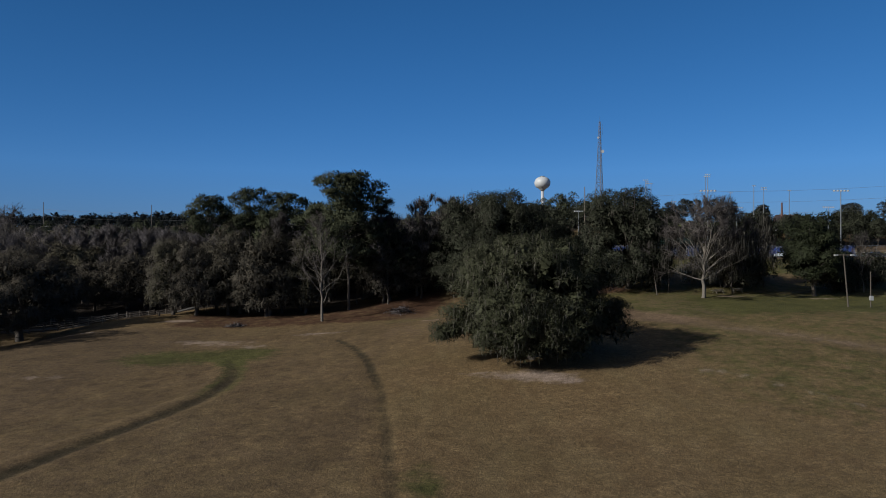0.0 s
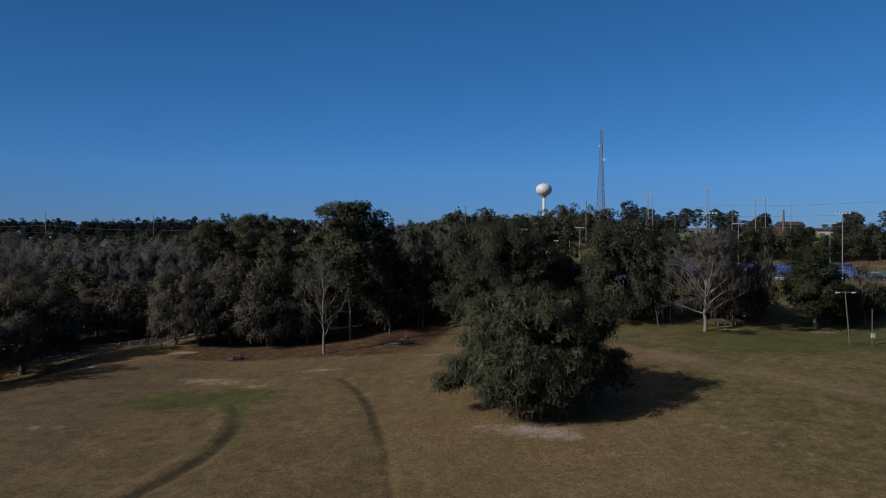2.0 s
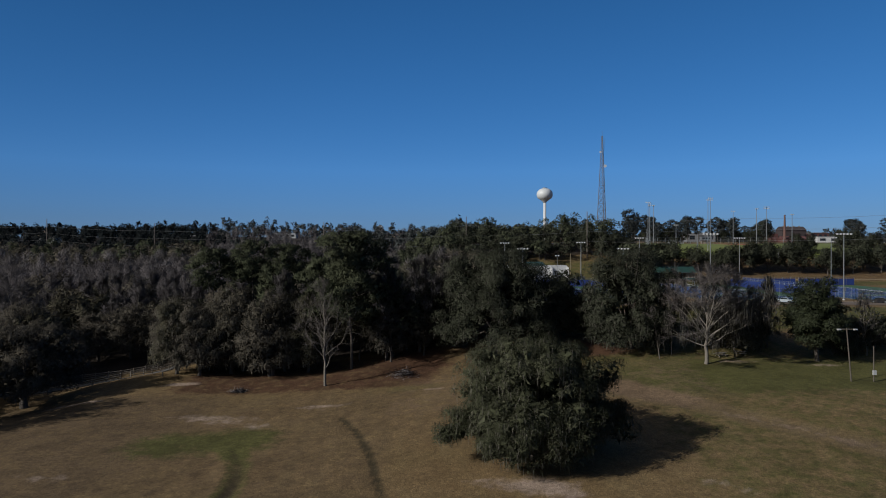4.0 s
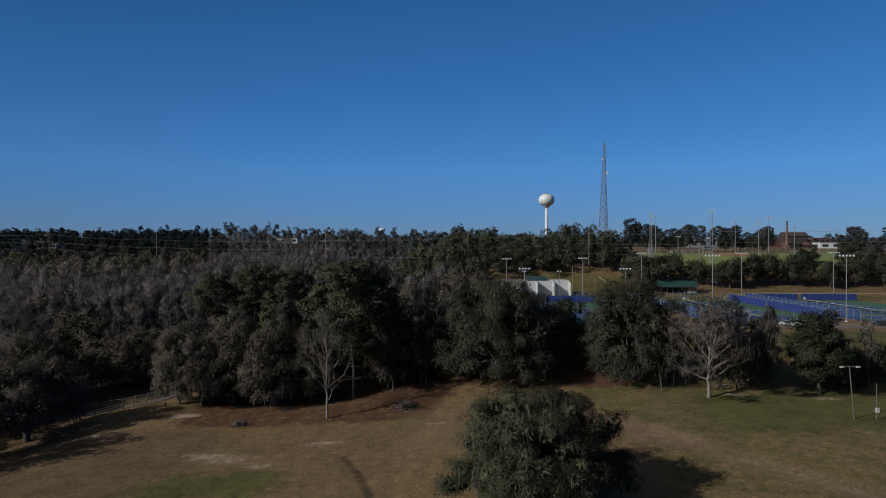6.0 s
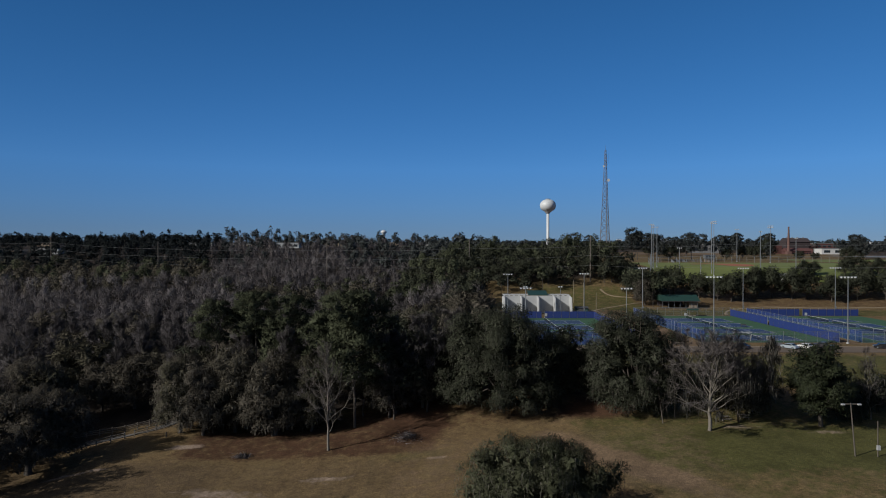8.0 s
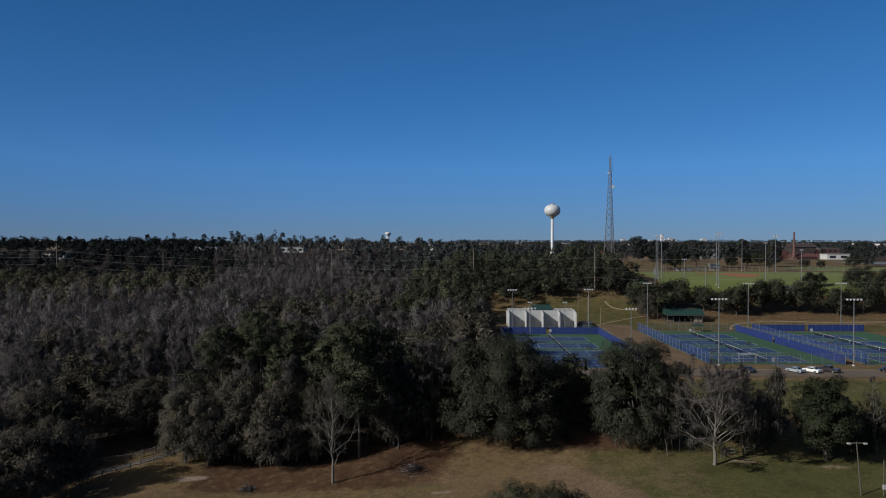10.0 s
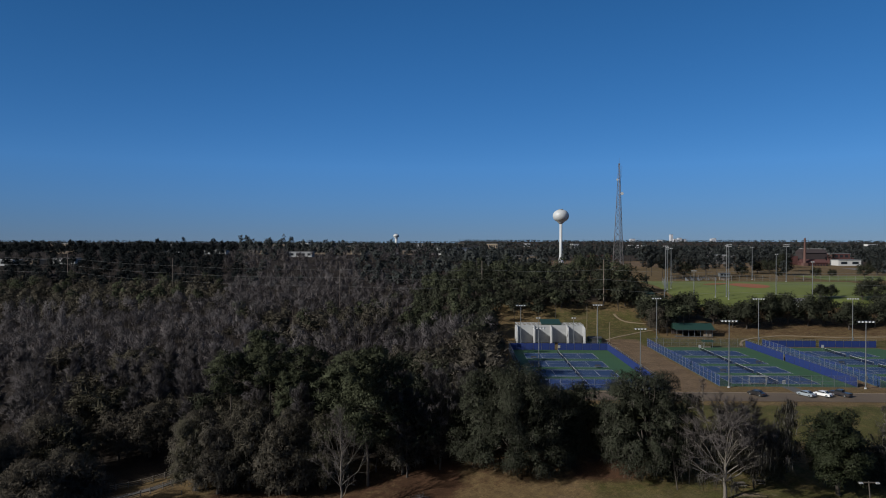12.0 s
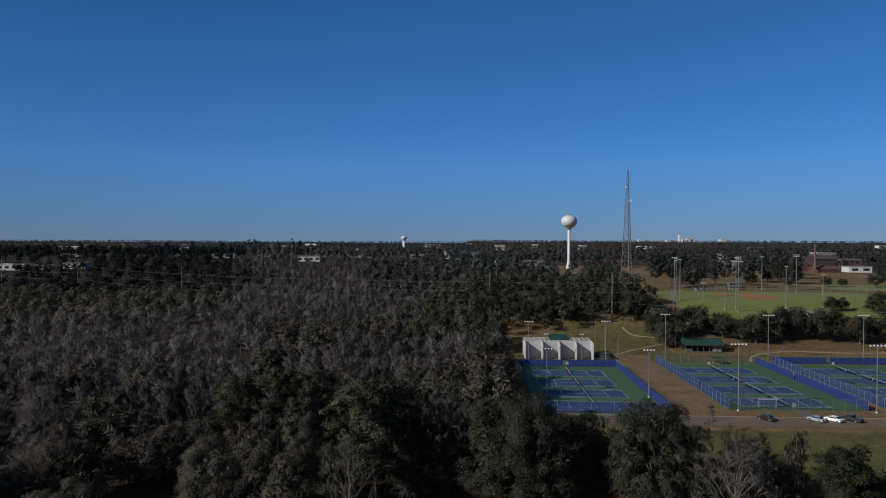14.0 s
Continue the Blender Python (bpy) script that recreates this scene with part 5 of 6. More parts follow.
STEEL_POLE = "tall grey steel floodlight pole beside the tennis courts"
for x, y, tall, heads in ((71.0, 176.2, 18.0, 5), (106.6, 176.0, 18.0, 5), (111.0, 248.2, 18.0, 5), (51.4, 190.0, 14.0, 4), (22.4, 190.6, 14.0, 4),
                          (73.3, 248.4, 18.0, 4), (49.5, 240.0, 16.2, 4), (21.6, 239.0, 16.0, 4), (145.7, 248.4, 18.2, 5), (136, 175.5, 18, 5)):
    light_pole(x, y, tall, 1, STEEL_POLE, COURT_Z - 0.1, heads=heads)
for x in (28.1, 40.9):
    light_pole(x, 240.2, 11.4, 1, "short floodlight pole in front of the practice wall", COURT_Z - 0.1, 0.11, 2)


# ---- practice wall with buttress fins, and the club roof behind it ----
def practice_wall():
    z = COURT_Z - 0.3
    ob = thing("practice_wall", 34, 251, z, "white concrete practice wall with five buttress fins", "wall")
    part("front_wall", Solid().box(0, 1.6, 0, 25.6, 0.35, 7.2), CONCRETE, ob)
    part("floor_slab", Solid().box(0, -0.6, 0.02, 25.6, 4.1, 0.28), CONCRETE, ob)
    for x in (-12.75, -6.3, 0.1, 6.35, 12.55):
        part("fin", Solid().prism([(-3.4, 0), (1.43, 0), (1.43, 7.25), (-2.5, 6.7), (-3.1, 5.6)], x - 0.16, x + 0.16, "x"), CONCRETE, ob)
    part("end_wall", Solid().box(-12.75, 4.8, 0, 0.3, 6.0, 6.6), CONCRETE, ob)
    part("end_wall", Solid().box(12.75, 4.8, 0, 0.3, 6.0, 6.6), CONCRETE, ob)
    for i in range(14):
        x = -12.4 + i * 1.9
        if -3.6 < x < 4.6:
            continue
        part("rafter", Solid().box(x, 5.0, 7.0, 0.22, 6.6, 0.3), CONCRETE, ob)
    for y in (2.4, 5.0, 7.8):
        part("purlin", Solid().box(0, y, 7.3, 25.8, 0.18, 0.16), CONCRETE, ob)
    part("roof", Solid().prism([(1.9, 7.3), (8.6, 8.6), (8.6, 8.75), (1.9, 7.45)], -3.2, 4.4, "x"), GREEN_ROOF, ob, "dark green metal roof")
    return ob


practice_wall()


def picnic_pavilion():
    x, y = 92.8, 267.0
    z = 12.9
    ob = thing("pavilion", x, y, z, "long open pavilion with a dark green metal roof", "pavilion")
    part("floor_slab", Solid().box(0, 0, -1.9, 16.8, 8.0, 2.0), ROAD, ob)
    for i in range(7):
        for s in (-1, 1):
            part("post", Solid().box(-8.1 + i * 2.7, s * 3.8, 0.1, 0.14, 0.14, 2.9), STEEL, ob)
    part("store_room", Solid().box(6.2, -0.2, 0.1, 3.6, 6.0, 2.8), TAN_WALL, ob)
    part("back_wall", Solid().box(-2.2, 3.4, 0.1, 12, 0.2, 2.8), DARK_BRICK, ob)
    roof = Solid()
    roof.prism([(-4.8, 2.95), (0, 5.2), (4.8, 2.95), (4.8, 3.10), (0, 5.38), (-4.8, 3.10)], -9.0, 9.0, "x")
    part("roof", roof, GREEN_ROOF, ob, "dark green metal roof")
    for s in (-1, 1):
        part("gable", Solid().prism([(-4.4, 2.95), (4.4, 2.95), (0, 5.0)], s * 8.6 - 0.06, s * 8.6 + 0.06, "x"), GREEN_ROOF, ob)
        part("fascia_board", Solid().box(0, s * 4.8, 2.82, 18.0, 0.06, 0.2), DARK_STEEL, ob)
    ob.scale = (0.86, 0.9, 0.95)
    return ob


picnic_pavilion()


def storage_shed(x, y):
    z = float(height(x, y))
    ob = thing("storage_shed", x, y, z, "small dark green storage shed beside the practice wall", "shed")
    part("wall", Solid().box(0, 0, -0.3, 4.6, 2.6, 2.5), GREEN_ROOF, ob)
    part("roof", Solid().prism([(-1.6, 2.2), (1.6, 2.2), (1.6, 2.3), (0, 2.85), (-1.6, 2.3)], -2.5, 2.5, "x"), DARK_STEEL, ob)
    part("door", Solid().box(-0.4, -1.33, 0, 1.8, 0.06, 2.0), DARK_STEEL, ob)


storage_shed(50.6, 250.5)


def wooden_post(x, y, tall):
    ob = thing("wooden_post", x, y, float(height(x, y)), "tall slim pale wooden pole on the grassy bank", "pole", "poles on the bank")
    part("pole", Solid().tube((0, 0, -0.5), (0, 0, tall), 0.15, 0.11, 8), TAN_POLE, ob)
    part("cap", Solid().tube((0, 0, tall), (0, 0, tall + 0.06), 0.13, 0.10, 8), DARK_STEEL, ob)
    part("step_peg", Solid().box(0.17, 0, tall * 0.4, 0.1, 0.06, 0.5), STEEL, ob)


for x, y, tall in ((52.7, 276.5, 9.4), (54.6, 266.0, 10.0), (57.5, 255.8, 7.2), (62.0, 301.0, 4.0)):
    wooden_post(x, y, tall)


# ---- court furniture ----
def shade_shelter(x, y, label):
    ob = thing("shade_shelter", x, y, COURT_Z, label, "shelter")
    for sx in (-1.6, 1.6):
        for sy in (-0.8, 0.8):
            part("post", Solid().box(sx, sy, 0, 0.1, 0.1, 2.3), STEEL, ob)
    part("roof", Solid().prism([(-1.15, 2.3), (1.15, 2.3), (1.15, 2.38), (0, 2.75), (-1.15, 2.38)], -2.0, 2.0, "x"), GREEN_ROOF, ob, "small green roof")
    part("bench", Solid().box(0, 0.3, 0, 2.6, 0.4, 0.45), FENCE_WOOD, ob)


shade_shelter(90.5, 244.0, "small green-roofed shelter at the end of the nets")


def player_bench(x, y):
    ob = thing("court_bench", x, y, COURT_Z, "pale canopy frame over a bench inside the fence", "bench", "court benches")
    for sx in (-2.3, 2.3):
        part("post", Solid().box(sx, 0, 0, 0.12, 0.12, 2.4), LAMP_WHITE, ob)
    part("canopy", Solid().box(0, 0, 2.4, 5.0, 1.3, 0.12), LAMP_WHITE, ob)
    part("seat", Solid().box(0, 0.2, 0.4, 4.2, 0.4, 0.08), FENCE_WOOD, ob)
    for sx in (-1.8, 1.8):
        part("leg", Solid().box(sx, 0.2, 0, 0.1, 0.36, 0.4), STEEL, ob)


player_bench(80.0, 179.4)
for x, y in ((35.0, 236.9), (86.0, 239.9), (86.2, 178.6), (130.5, 241.5)):
    ob = thing("scoreboard", x, y - 0.8, COURT_Z, "small white board on a post at the net", "sign", "net boards")
    part("post", Solid().box(0, 0, 0, 0.09, 0.09, 1.5), STEEL, ob)
    part("board", Solid().box(0, -0.07, 0.75, 0.9, 0.05, 1.0), LAMP_WHITE, ob)
for x, y in ((42.0, 205.0), (24.0, 220.0), (95.0, 214.0), (78.0, 199.5), (121, 214), (138, 199)):
    ob = thing("slatted_bench", x, y - 2.0, COURT_Z, "dark slatted bench between courts", "bench", "benches between courts")
    part("seat", Solid().box(0, 0, 0.42, 1.8, 0.42, 0.06), DARK_STEEL, ob)
    part("backrest", Solid().box(0, 0.2, 0.55, 1.8, 0.06, 0.35), DARK_STEEL, ob)
    for sx in (-0.7, 0.7):
        part("leg", Solid().box(sx, 0, 0, 0.08, 0.4, 0.42), DARK_STEEL, ob)

# ---- car park in front of the courts ----
whole("car_park", Solid().box(92, 165.6, 11.2, 130, 8.8, 0.45), TAN_LOT, "sandy gravel car park in front of the courts", "car park", kind="structure")
whole("kerb", Solid().box(92, 170.1, 11.35, 130, 0.3, 0.36), TAN_WALL, "low tan kerb between car park and courts", "kerb", kind="structure")
whole("walkway", Solid().box(87.2, 173.7, 11.3, 3.2, 7.4, 0.4), LANE_GREY, "grey concrete walk from car park to court gate", "walkway", kind="structure")


def car(x, y, turn, paint, label, tall=1.45, pickup=False):
    ob = thing("car", x, y, 11.65, label, "car", turn=turn)
    side = [(-2.25, 0.42), (-2.2, 0.80), (-1.35, 0.95), (-0.75, tall - 0.05), (0.75, tall), (1.45, 1.02), (2.2, 0.92), (2.28, 0.45), (1.9, 0.26), (-1.95, 0.26)]
    if pickup:
        side = [(-2.6, 0.5), (-2.6, 1.05), (-1.35, 1.15), (-0.75, tall - 0.02), (0.55, tall), (0.7, 1.12), (2.6, 1.12), (2.65, 0.5), (2.2, 0.34), (-2.2, 0.34)]
    lower = Solid().prism(side, -0.86, 0.86, "y")
    part("body", lower, paint, ob)
    glass = [(-1.27, 0.99), (-0.76, tall - 0.10), (0.72, tall - 0.06), (1.30, 1.04)] if not pickup else [(-1.25, 1.18), (-0.74, tall - 0.08), (0.5, tall - 0.06), (0.6, 1.16)]
    for s in (-1, 1):
        part("side_window", Solid().prism(glass, s * 0.865 - 0.012, s * 0.865 + 0.012, "y"), GLASS, ob)
    a, b = side[2], side[3]
    part("windscreen", Solid().add([(a[0] + 0.05, -0.75, a[1] + 0.05), (a[0] + 0.05, 0.75, a[1] + 0.05), (b[0] - 0.02, 0.68, b[1] + 0.01), (b[0] - 0.02, -0.68, b[1] + 0.01),
                                    (a[0] + 0.02, -0.75, a[1] + 0.07), (a[0] + 0.02, 0.75, a[1] + 0.07), (b[0] - 0.05, 0.68, b[1] + 0.03), (b[0] - 0.05, -0.68, b[1] + 0.03)],
                                   [(0, 1, 2, 3), (4, 5, 6, 7), (0, 1, 5, 4), (2, 3, 7, 6), (1, 2, 6, 5), (0, 3, 7, 4)]), GLASS, ob)
    c, d = side[4], side[5]
    part("rear_window", Solid().add([(c[0] + 0.08, -0.68, c[1] - 0.0), (c[0] + 0.08, 0.68, c[1]), (d[0] + 0.0, 0.74, d[1] + 0.08), (d[0], -0.74, d[1] + 0.08),
                                     (c[0] + 0.10, -0.68, c[1] + 0.02), (c[0] + 0.10, 0.68, c[1] + 0.02), (d[0] + 0.03, 0.74, d[1] + 0.1), (d[0] + 0.03, -0.74, d[1] + 0.1)],
                                    [(0, 1, 2, 3), (4, 5, 6, 7), (0, 1, 5, 4), (2, 3, 7, 6), (1, 2, 6, 5), (0, 3, 7, 4)]), GLASS, ob)
    for wx in (-1.4, 1.38):
        for wy in (-0.84, 0.84):
            wheel = part("wheel", Solid().tube((wx, wy - 0.11, 0.33), (wx, wy + 0.11, 0.33), 0.33, 0.33, 16), RUBBER, ob)
            part("rim", Solid().tube((wx, wy - 0.12, 0.33), (wx, wy + 0.12, 0.33), 0.19, 0.19, 12), STEEL, wheel)
    for wy in (-0.6, 0.6):
        part("headlight", Solid().box(side[0][0] - 0.0, wy, 0.62, 0.06, 0.34, 0.14), LAMP_WHITE, ob)
        part("tail_light", Solid().box(side[7][0] - 0.06, wy, 0.68, 0.06, 0.3, 0.16), TAIL_RED, ob)
    ob.scale = (0.93, 0.93, 0.93)
    return ob


def car_paint(name, colour, rough=0.28):
    m, t, p = nodes_of(name)
    pos = place_node(t)
    dust = ramp_node(t, noise_node(t, 2.0, 4, 0.6, pos), 0.4, 0.8)
    t.links.new(mix_node(t, math_node(t, "MULTIPLY", dust, 0.18), colour, (0.2, 0.17, 0.13)), p.inputs["Base Color"])
    p.inputs["Roughness"].default_value, p.inputs["Coat Weight"].default_value = rough, 0.2
    return m


TAIL_RED = plain("red_lens", (0.22, 0.01, 0.01), (0.30, 0.02, 0.02), 0.3, 8, 1, bump=0.0)
BLACK_CAR = car_paint("black_car_paint", (0.010, 0.010, 0.012))
WHITE_CAR = car_paint("white_car_paint", (0.70, 0.70, 0.69))
SILVER_CAR = car_paint("silver_car_paint", (0.26, 0.30, 0.33))
DARK_CAR = car_paint("dark_car_paint", (0.022, 0.020, 0.024))
car(74.3, 167.2, -55, BLACK_CAR, "black saloon parked in front of the courts")
car(86.4, 166.8, -62, SILVER_CAR, "silver-grey saloon parked in front of the courts")
car(90.6, 166.9, -58, WHITE_CAR, "white saloon parked in front of the courts")
car(95.2, 167.3, -55, DARK_CAR, "dark pickup truck parked beside the white car", 1.75, True)
car(110.2, 167.4, -20, BLACK_CAR, "black car parked at the end of the row")

# ---- rail fence, road and poles beside the field ----
def rail_fence(line, label):
    ob = thing("rail_fence", line[0][0], line[0][1], float(height(*line[0])), label, "fence")
    ox, oy, oz = line[0][0], line[0][1], float(height(*line[0]))
    spots = []
    for (ax, ay), (bx, by) in zip(line[:-1], line[1:]):
        n = max(1, round(math.hypot(bx - ax, by - ay) / 2.5))
        spots += [(ax + (bx - ax) * i / n, ay + (by - ay) * i / n) for i in range(n)]
    spots.append(line[-1])
    pts = [(x - ox, y - oy, float(height(x, y)) - oz) for x, y in spots]
    for x, y, z in pts:
        part("post", Solid().box(x, y, z - 0.3, 0.17, 0.17, 1.65), FENCE_WOOD, ob)
    for p, q in zip(pts[:-1], pts[1:]):
        for up in (0.45, 0.82, 1.18):
            part("rail", Solid().tube((p[0], p[1] - 0.08, p[2] + up), (q[0], q[1] - 0.08, q[2] + up), 0.075, 0.07, 5), FENCE_WOOD, ob)


rail_fence([(-97, 111), (-86, 115.2), (-78, 119.6), (-72.1, 122.9), (-67.5, 125), (-62.8, 126.6)], "grey wooden post-and-rail fence along the shady road")
rail_fence([(-61.3, 127.4), (-60.2, 130.5), (-59.0, 135.5), (-57.7, 141.0)], "grey wooden post-and-rail fence running into the woods")
rail_fence([(-79, 127.6), (-73, 131.6), (-67, 135.2), (-62, 141)], "grey wooden rail fence on the far side of the road")


def utility_pole(x, y, tall, label, arm=True, lean=0.0, r=0.14):
    ob = thing("utility_pole", x, y, float(height(x, y)), label, "utility pole")
    part("pole", Solid().tube((0, 0, -0.6), (lean, 0, tall), r, r * 0.7, 9), POLE_WOOD, ob)
    if arm:
        part("crossarm", Solid().box(lean, 0, tall - 0.25, 3.0, 0.12, 0.14), POLE_WOOD, ob)
        for s in (-1.3, 1.25):
            lamp = Solid().box(lean + s, -0.18, tall - 0.32, 0.5, 0.36, 0.22).box(lean + s, -0.40, tall - 0.26, 0.42, 0.1, 0.14)
            part("lamp_head", lamp, LAMP_WHITE, ob, "white floodlight housing")
    return ob


utility_pole(63.8, 103.3, 8.4, "leaning wooden pole with a crossarm and two floodlights", lean=-0.8, r=0.12)
utility_pole(39.0, 119.4, 6.6, "short leaning wooden post on the grass", False, -1.0, 0.11)
utility_pole(41.8, 121.6, 7.2, "slim upright wooden post on the grass", False, 0.0, 0.08)
ob = utility_pole(67.2, 103.2, 5.6, "slim pole with a pale meter box", False, 0.0, 0.10)
part("meter_box", Solid().box(0, -0.2, 1.1, 0.5, 0.3, 0.7), LAMP_WHITE, ob, "pale meter box")


def picnic_table(x, y, turn):
    ob = thing("picnic_table", x, y, float(height(x, y)), "dark weathered picnic table under the trees", "table", "picnic tables", turn=turn)
    part("tabletop", Solid().box(0, 0, 0.70, 1.9, 0.8, 0.06), FENCE_WOOD, ob)
    for s in (-1, 1):
        part("seat", Solid().box(0, s * 0.78, 0.42, 1.9, 0.28, 0.05), FENCE_WOOD, ob)
        part("leg", Solid().tube((s * 0.7, -0.75, 0), (s * 0.7, 0.3, 0.7), 0.06, 0.06, 5).tube((s * 0.7, 0.75, 0), (s * 0.7, -0.3, 0.7), 0.06, 0.06, 5), FENCE_WOOD, ob)


picnic_table(50.5, 120.5, 10)
picnic_table(54.5, 121.5, -15)
picnic_table(24.0, 140.0, 30)


def brush_pile(seed, x, y, wide, tall):
    rng = np.random.default_rng(seed)
    n = 420
    p = np.stack([rng.normal(0, wide * 0.4, n), rng.normal(0, wide * 0.3, n), rng.uniform(0.02, tall, n)], 1)
    p[:, 2] *= np.exp(-(p[:, 0] ** 2 + p[:, 1] ** 2) / (wide * wide * 0.5))
    way = rng.normal(0, 1, (n, 3)) * [1, 1, 0.35]
    me = tri_mesh("brush_pile", sliver_tris(rng, p, way, 1.3, 0.07), corners(n), TWIG, np.repeat(rng.uniform(0, 1, n), 3), leaning(rng, way * 0, p * [0.3, 0.3, 1.0], 0.5))
    ob = new("brush_pile", me)
    ob.matrix_basis = pose(x, y, float(height(x, y)))
    return tagged(ob, "low grey heap of cut brush beside the woods", "brush pile")


brush_pile(1, -7.5, 121.0, 3.2, 1.3)
brush_pile(2, -36.5, 116.0, 1.6, 0.4)


def stump(x, y, r, tall):
    ob = thing("stump", x, y, float(height(x, y)), "short grey cut stump on the leaf litter", "stump", "stumps")
    part("wood", Solid().lathe([(r * 1.35, -0.2), (r * 1.1, 0.12), (r, tall * 0.7), (r * 0.97, tall)], 0, 0, 12), BARK, ob)


stump(-54.2, 125.4, 0.12, 0.9)

# ---- power line across the woods ----
LINE_POLES = [(-330, 452, 45.0), (-261.5, 430, 44.5), (-177.5, 400, 40.5), (-67.6, 365, 40.0), (10.5, 331, 41.3), (66, 306, 42.6), (120, 283, 43.0), (190, 255, 44)]
for x, y, top in LINE_POLES:
    z = float(height(x, y))
    if 100 < x < 200:
        continue
    ob = thing("power_pole", x, y, z, "tall slim grey power-line pole above the woods", "power pole", "power line poles")
    part("pole", Solid().tube((0, 0, -0.5), (0, 0, top - z), 0.26, 0.17, 8), FENCE_WOOD, ob)
    for k in range(3):
        part("insulator_arm", Solid().box(0, -0.5, top - z - 4.5 - 4.6 * k, 0.12, 1.1, 0.12), STEEL, ob)
for k in range(3):
    for (ax, ay, at), (bx, by, bt) in zip(LINE_POLES[:-1], LINE_POLES[1:]):
        pts = []
        for i in range(9):
            u = i / 8
            pts.append((ax + (bx - ax) * u, ay + (by - ay) * u - 0.9, at + (bt - at) * u - 4.6 - 4.6 * k - 4 * 0.9 * u * (1 - u)))
        whole("power_cable", Solid().sweep(pts, 0.036, 4), WIRE, "grey power cable sagging between poles", "cable", "power cables")


# ---- water towers ----
def water_tower(x, y, top, radius, flat, stem, label, z=None):
    z = float(height(x, y)) if z is None else z
    ob = thing("water_tower", x, y, z, label, "water tower")
    tall = top - z
    mid = tall - radius * flat
    rings = [(stem * 1.0, mid - radius * flat * 1.32), (stem * 1.7, mid - radius * flat * 1.12), (radius * 0.52, mid - radius * flat * 0.88)]
    for i in range(4, 16):
        g = -math.pi / 2 + math.pi * i / 16
        rings.append((max(radius * math.cos(g) ** 0.85, stem * 0.6), mid + radius * flat * math.sin(g)))
    rings.append((0.35, tall))
    part("tank", Solid().lathe(rings, 0, 0, 36), TANK_WHITE, ob, soft=True)
    part("pedestal", Solid().lathe([(stem * 2.1, -0.5), (stem * 2.0, 0.5), (stem * 1.35, 4.5), (stem, 8.0), (stem, mid - radius * flat * 1.0)], 0, 0, 24), TANK_WHITE, ob, soft=True)
    part("vent_cap", Solid().lathe([(0.7, tall - 0.1), (0.7, tall + 0.5), (0.2, tall + 0.8)], 0, 0, 12), TANK_WHITE, ob)
    part("roof_rail", Solid().lathe([(2.2, tall - 0.55), (2.25, tall + 0.45), (2.15, tall + 0.45)], 0, 0, 16), STEEL, ob)
    return ob


water_tower(94.3, 623, 82.3, 7.6, 0.78, 1.35, "white spheroid water tower on a slender pedestal")
water_tower(-124.2, 1262, 68.7, 5.8, 0.62, 2.6, "far squat white water tower above the woods")


# ---- lattice mast ----
def lattice_mast(x, y, top):
    z = float(height(x, y))
    ob = thing("radio_mast", x, y, z, "three-legged steel lattice radio mast with dish antennas", "mast")
    tall = top - z
    feet = [(5.0 * math.cos(g), 5.0 * math.sin(g)) for g in (math.radians(-90), math.radians(30), math.radians(150))]
    width = lambda h: 1.0 - 0.89 * (h / tall) ** 0.85

    def leg_at(i, h):
        k = width(h)
        return (feet[i][0] * k, feet[i][1] * k, h)

    levels, h = [0.0], 0.0
    while h < tall - 3:
        h += 5.2 * width(h) + 1.6
        levels.append(min(h, tall))
    for i in range(3):
        part("leg", Solid().sweep([leg_at(i, a) for a in levels], [0.24 * width(a) + 0.10 for a in levels], 6), LATTICE, ob)
        j = (i + 1) % 3
        brace = Solid()
        for a, b in zip(levels[:-1], levels[1:]):
            r = 0.09 * width(a) + 0.05
            brace.tube(leg_at(i, a), leg_at(j, b), r, r, 4).tube(leg_at(j, a), leg_at(i, b), r, r, 4).tube(leg_at(i, b), leg_at(j, b), r, r, 4)
        part("bracing", brace, LATTICE, ob)
    part("whip_antenna", Solid().tube((0, 0, tall - 0.5), (0, 0, tall + 3.0), 0.09, 0.05, 6), LATTICE, ob)
    part("side_antenna", Solid().tube((1.9, 0, 70), (1.9, 0, 79), 0.07, 0.07, 6).tube((0.4, 0, 70), (1.9, 0, 70), 0.05, 0.05, 5), LATTICE, ob)
    for dx, h, r in ((1.9, 88.0 - z, 1.15), (-1.6, 98.5 - z, 0.8)):
        dish = Solid()
        dish.tube((dx, -1.3, h), (dx, -0.75, h), r, r * 0.75, 18).tube((dx, -0.75, h), (dx * 0.3, 0, h), 0.12, 0.12, 6)
        part("dish_antenna", dish, TANK_WHITE, ob, "white drum dish antenna")
    return ob


lattice_mast(119.6, 501, 112.0)

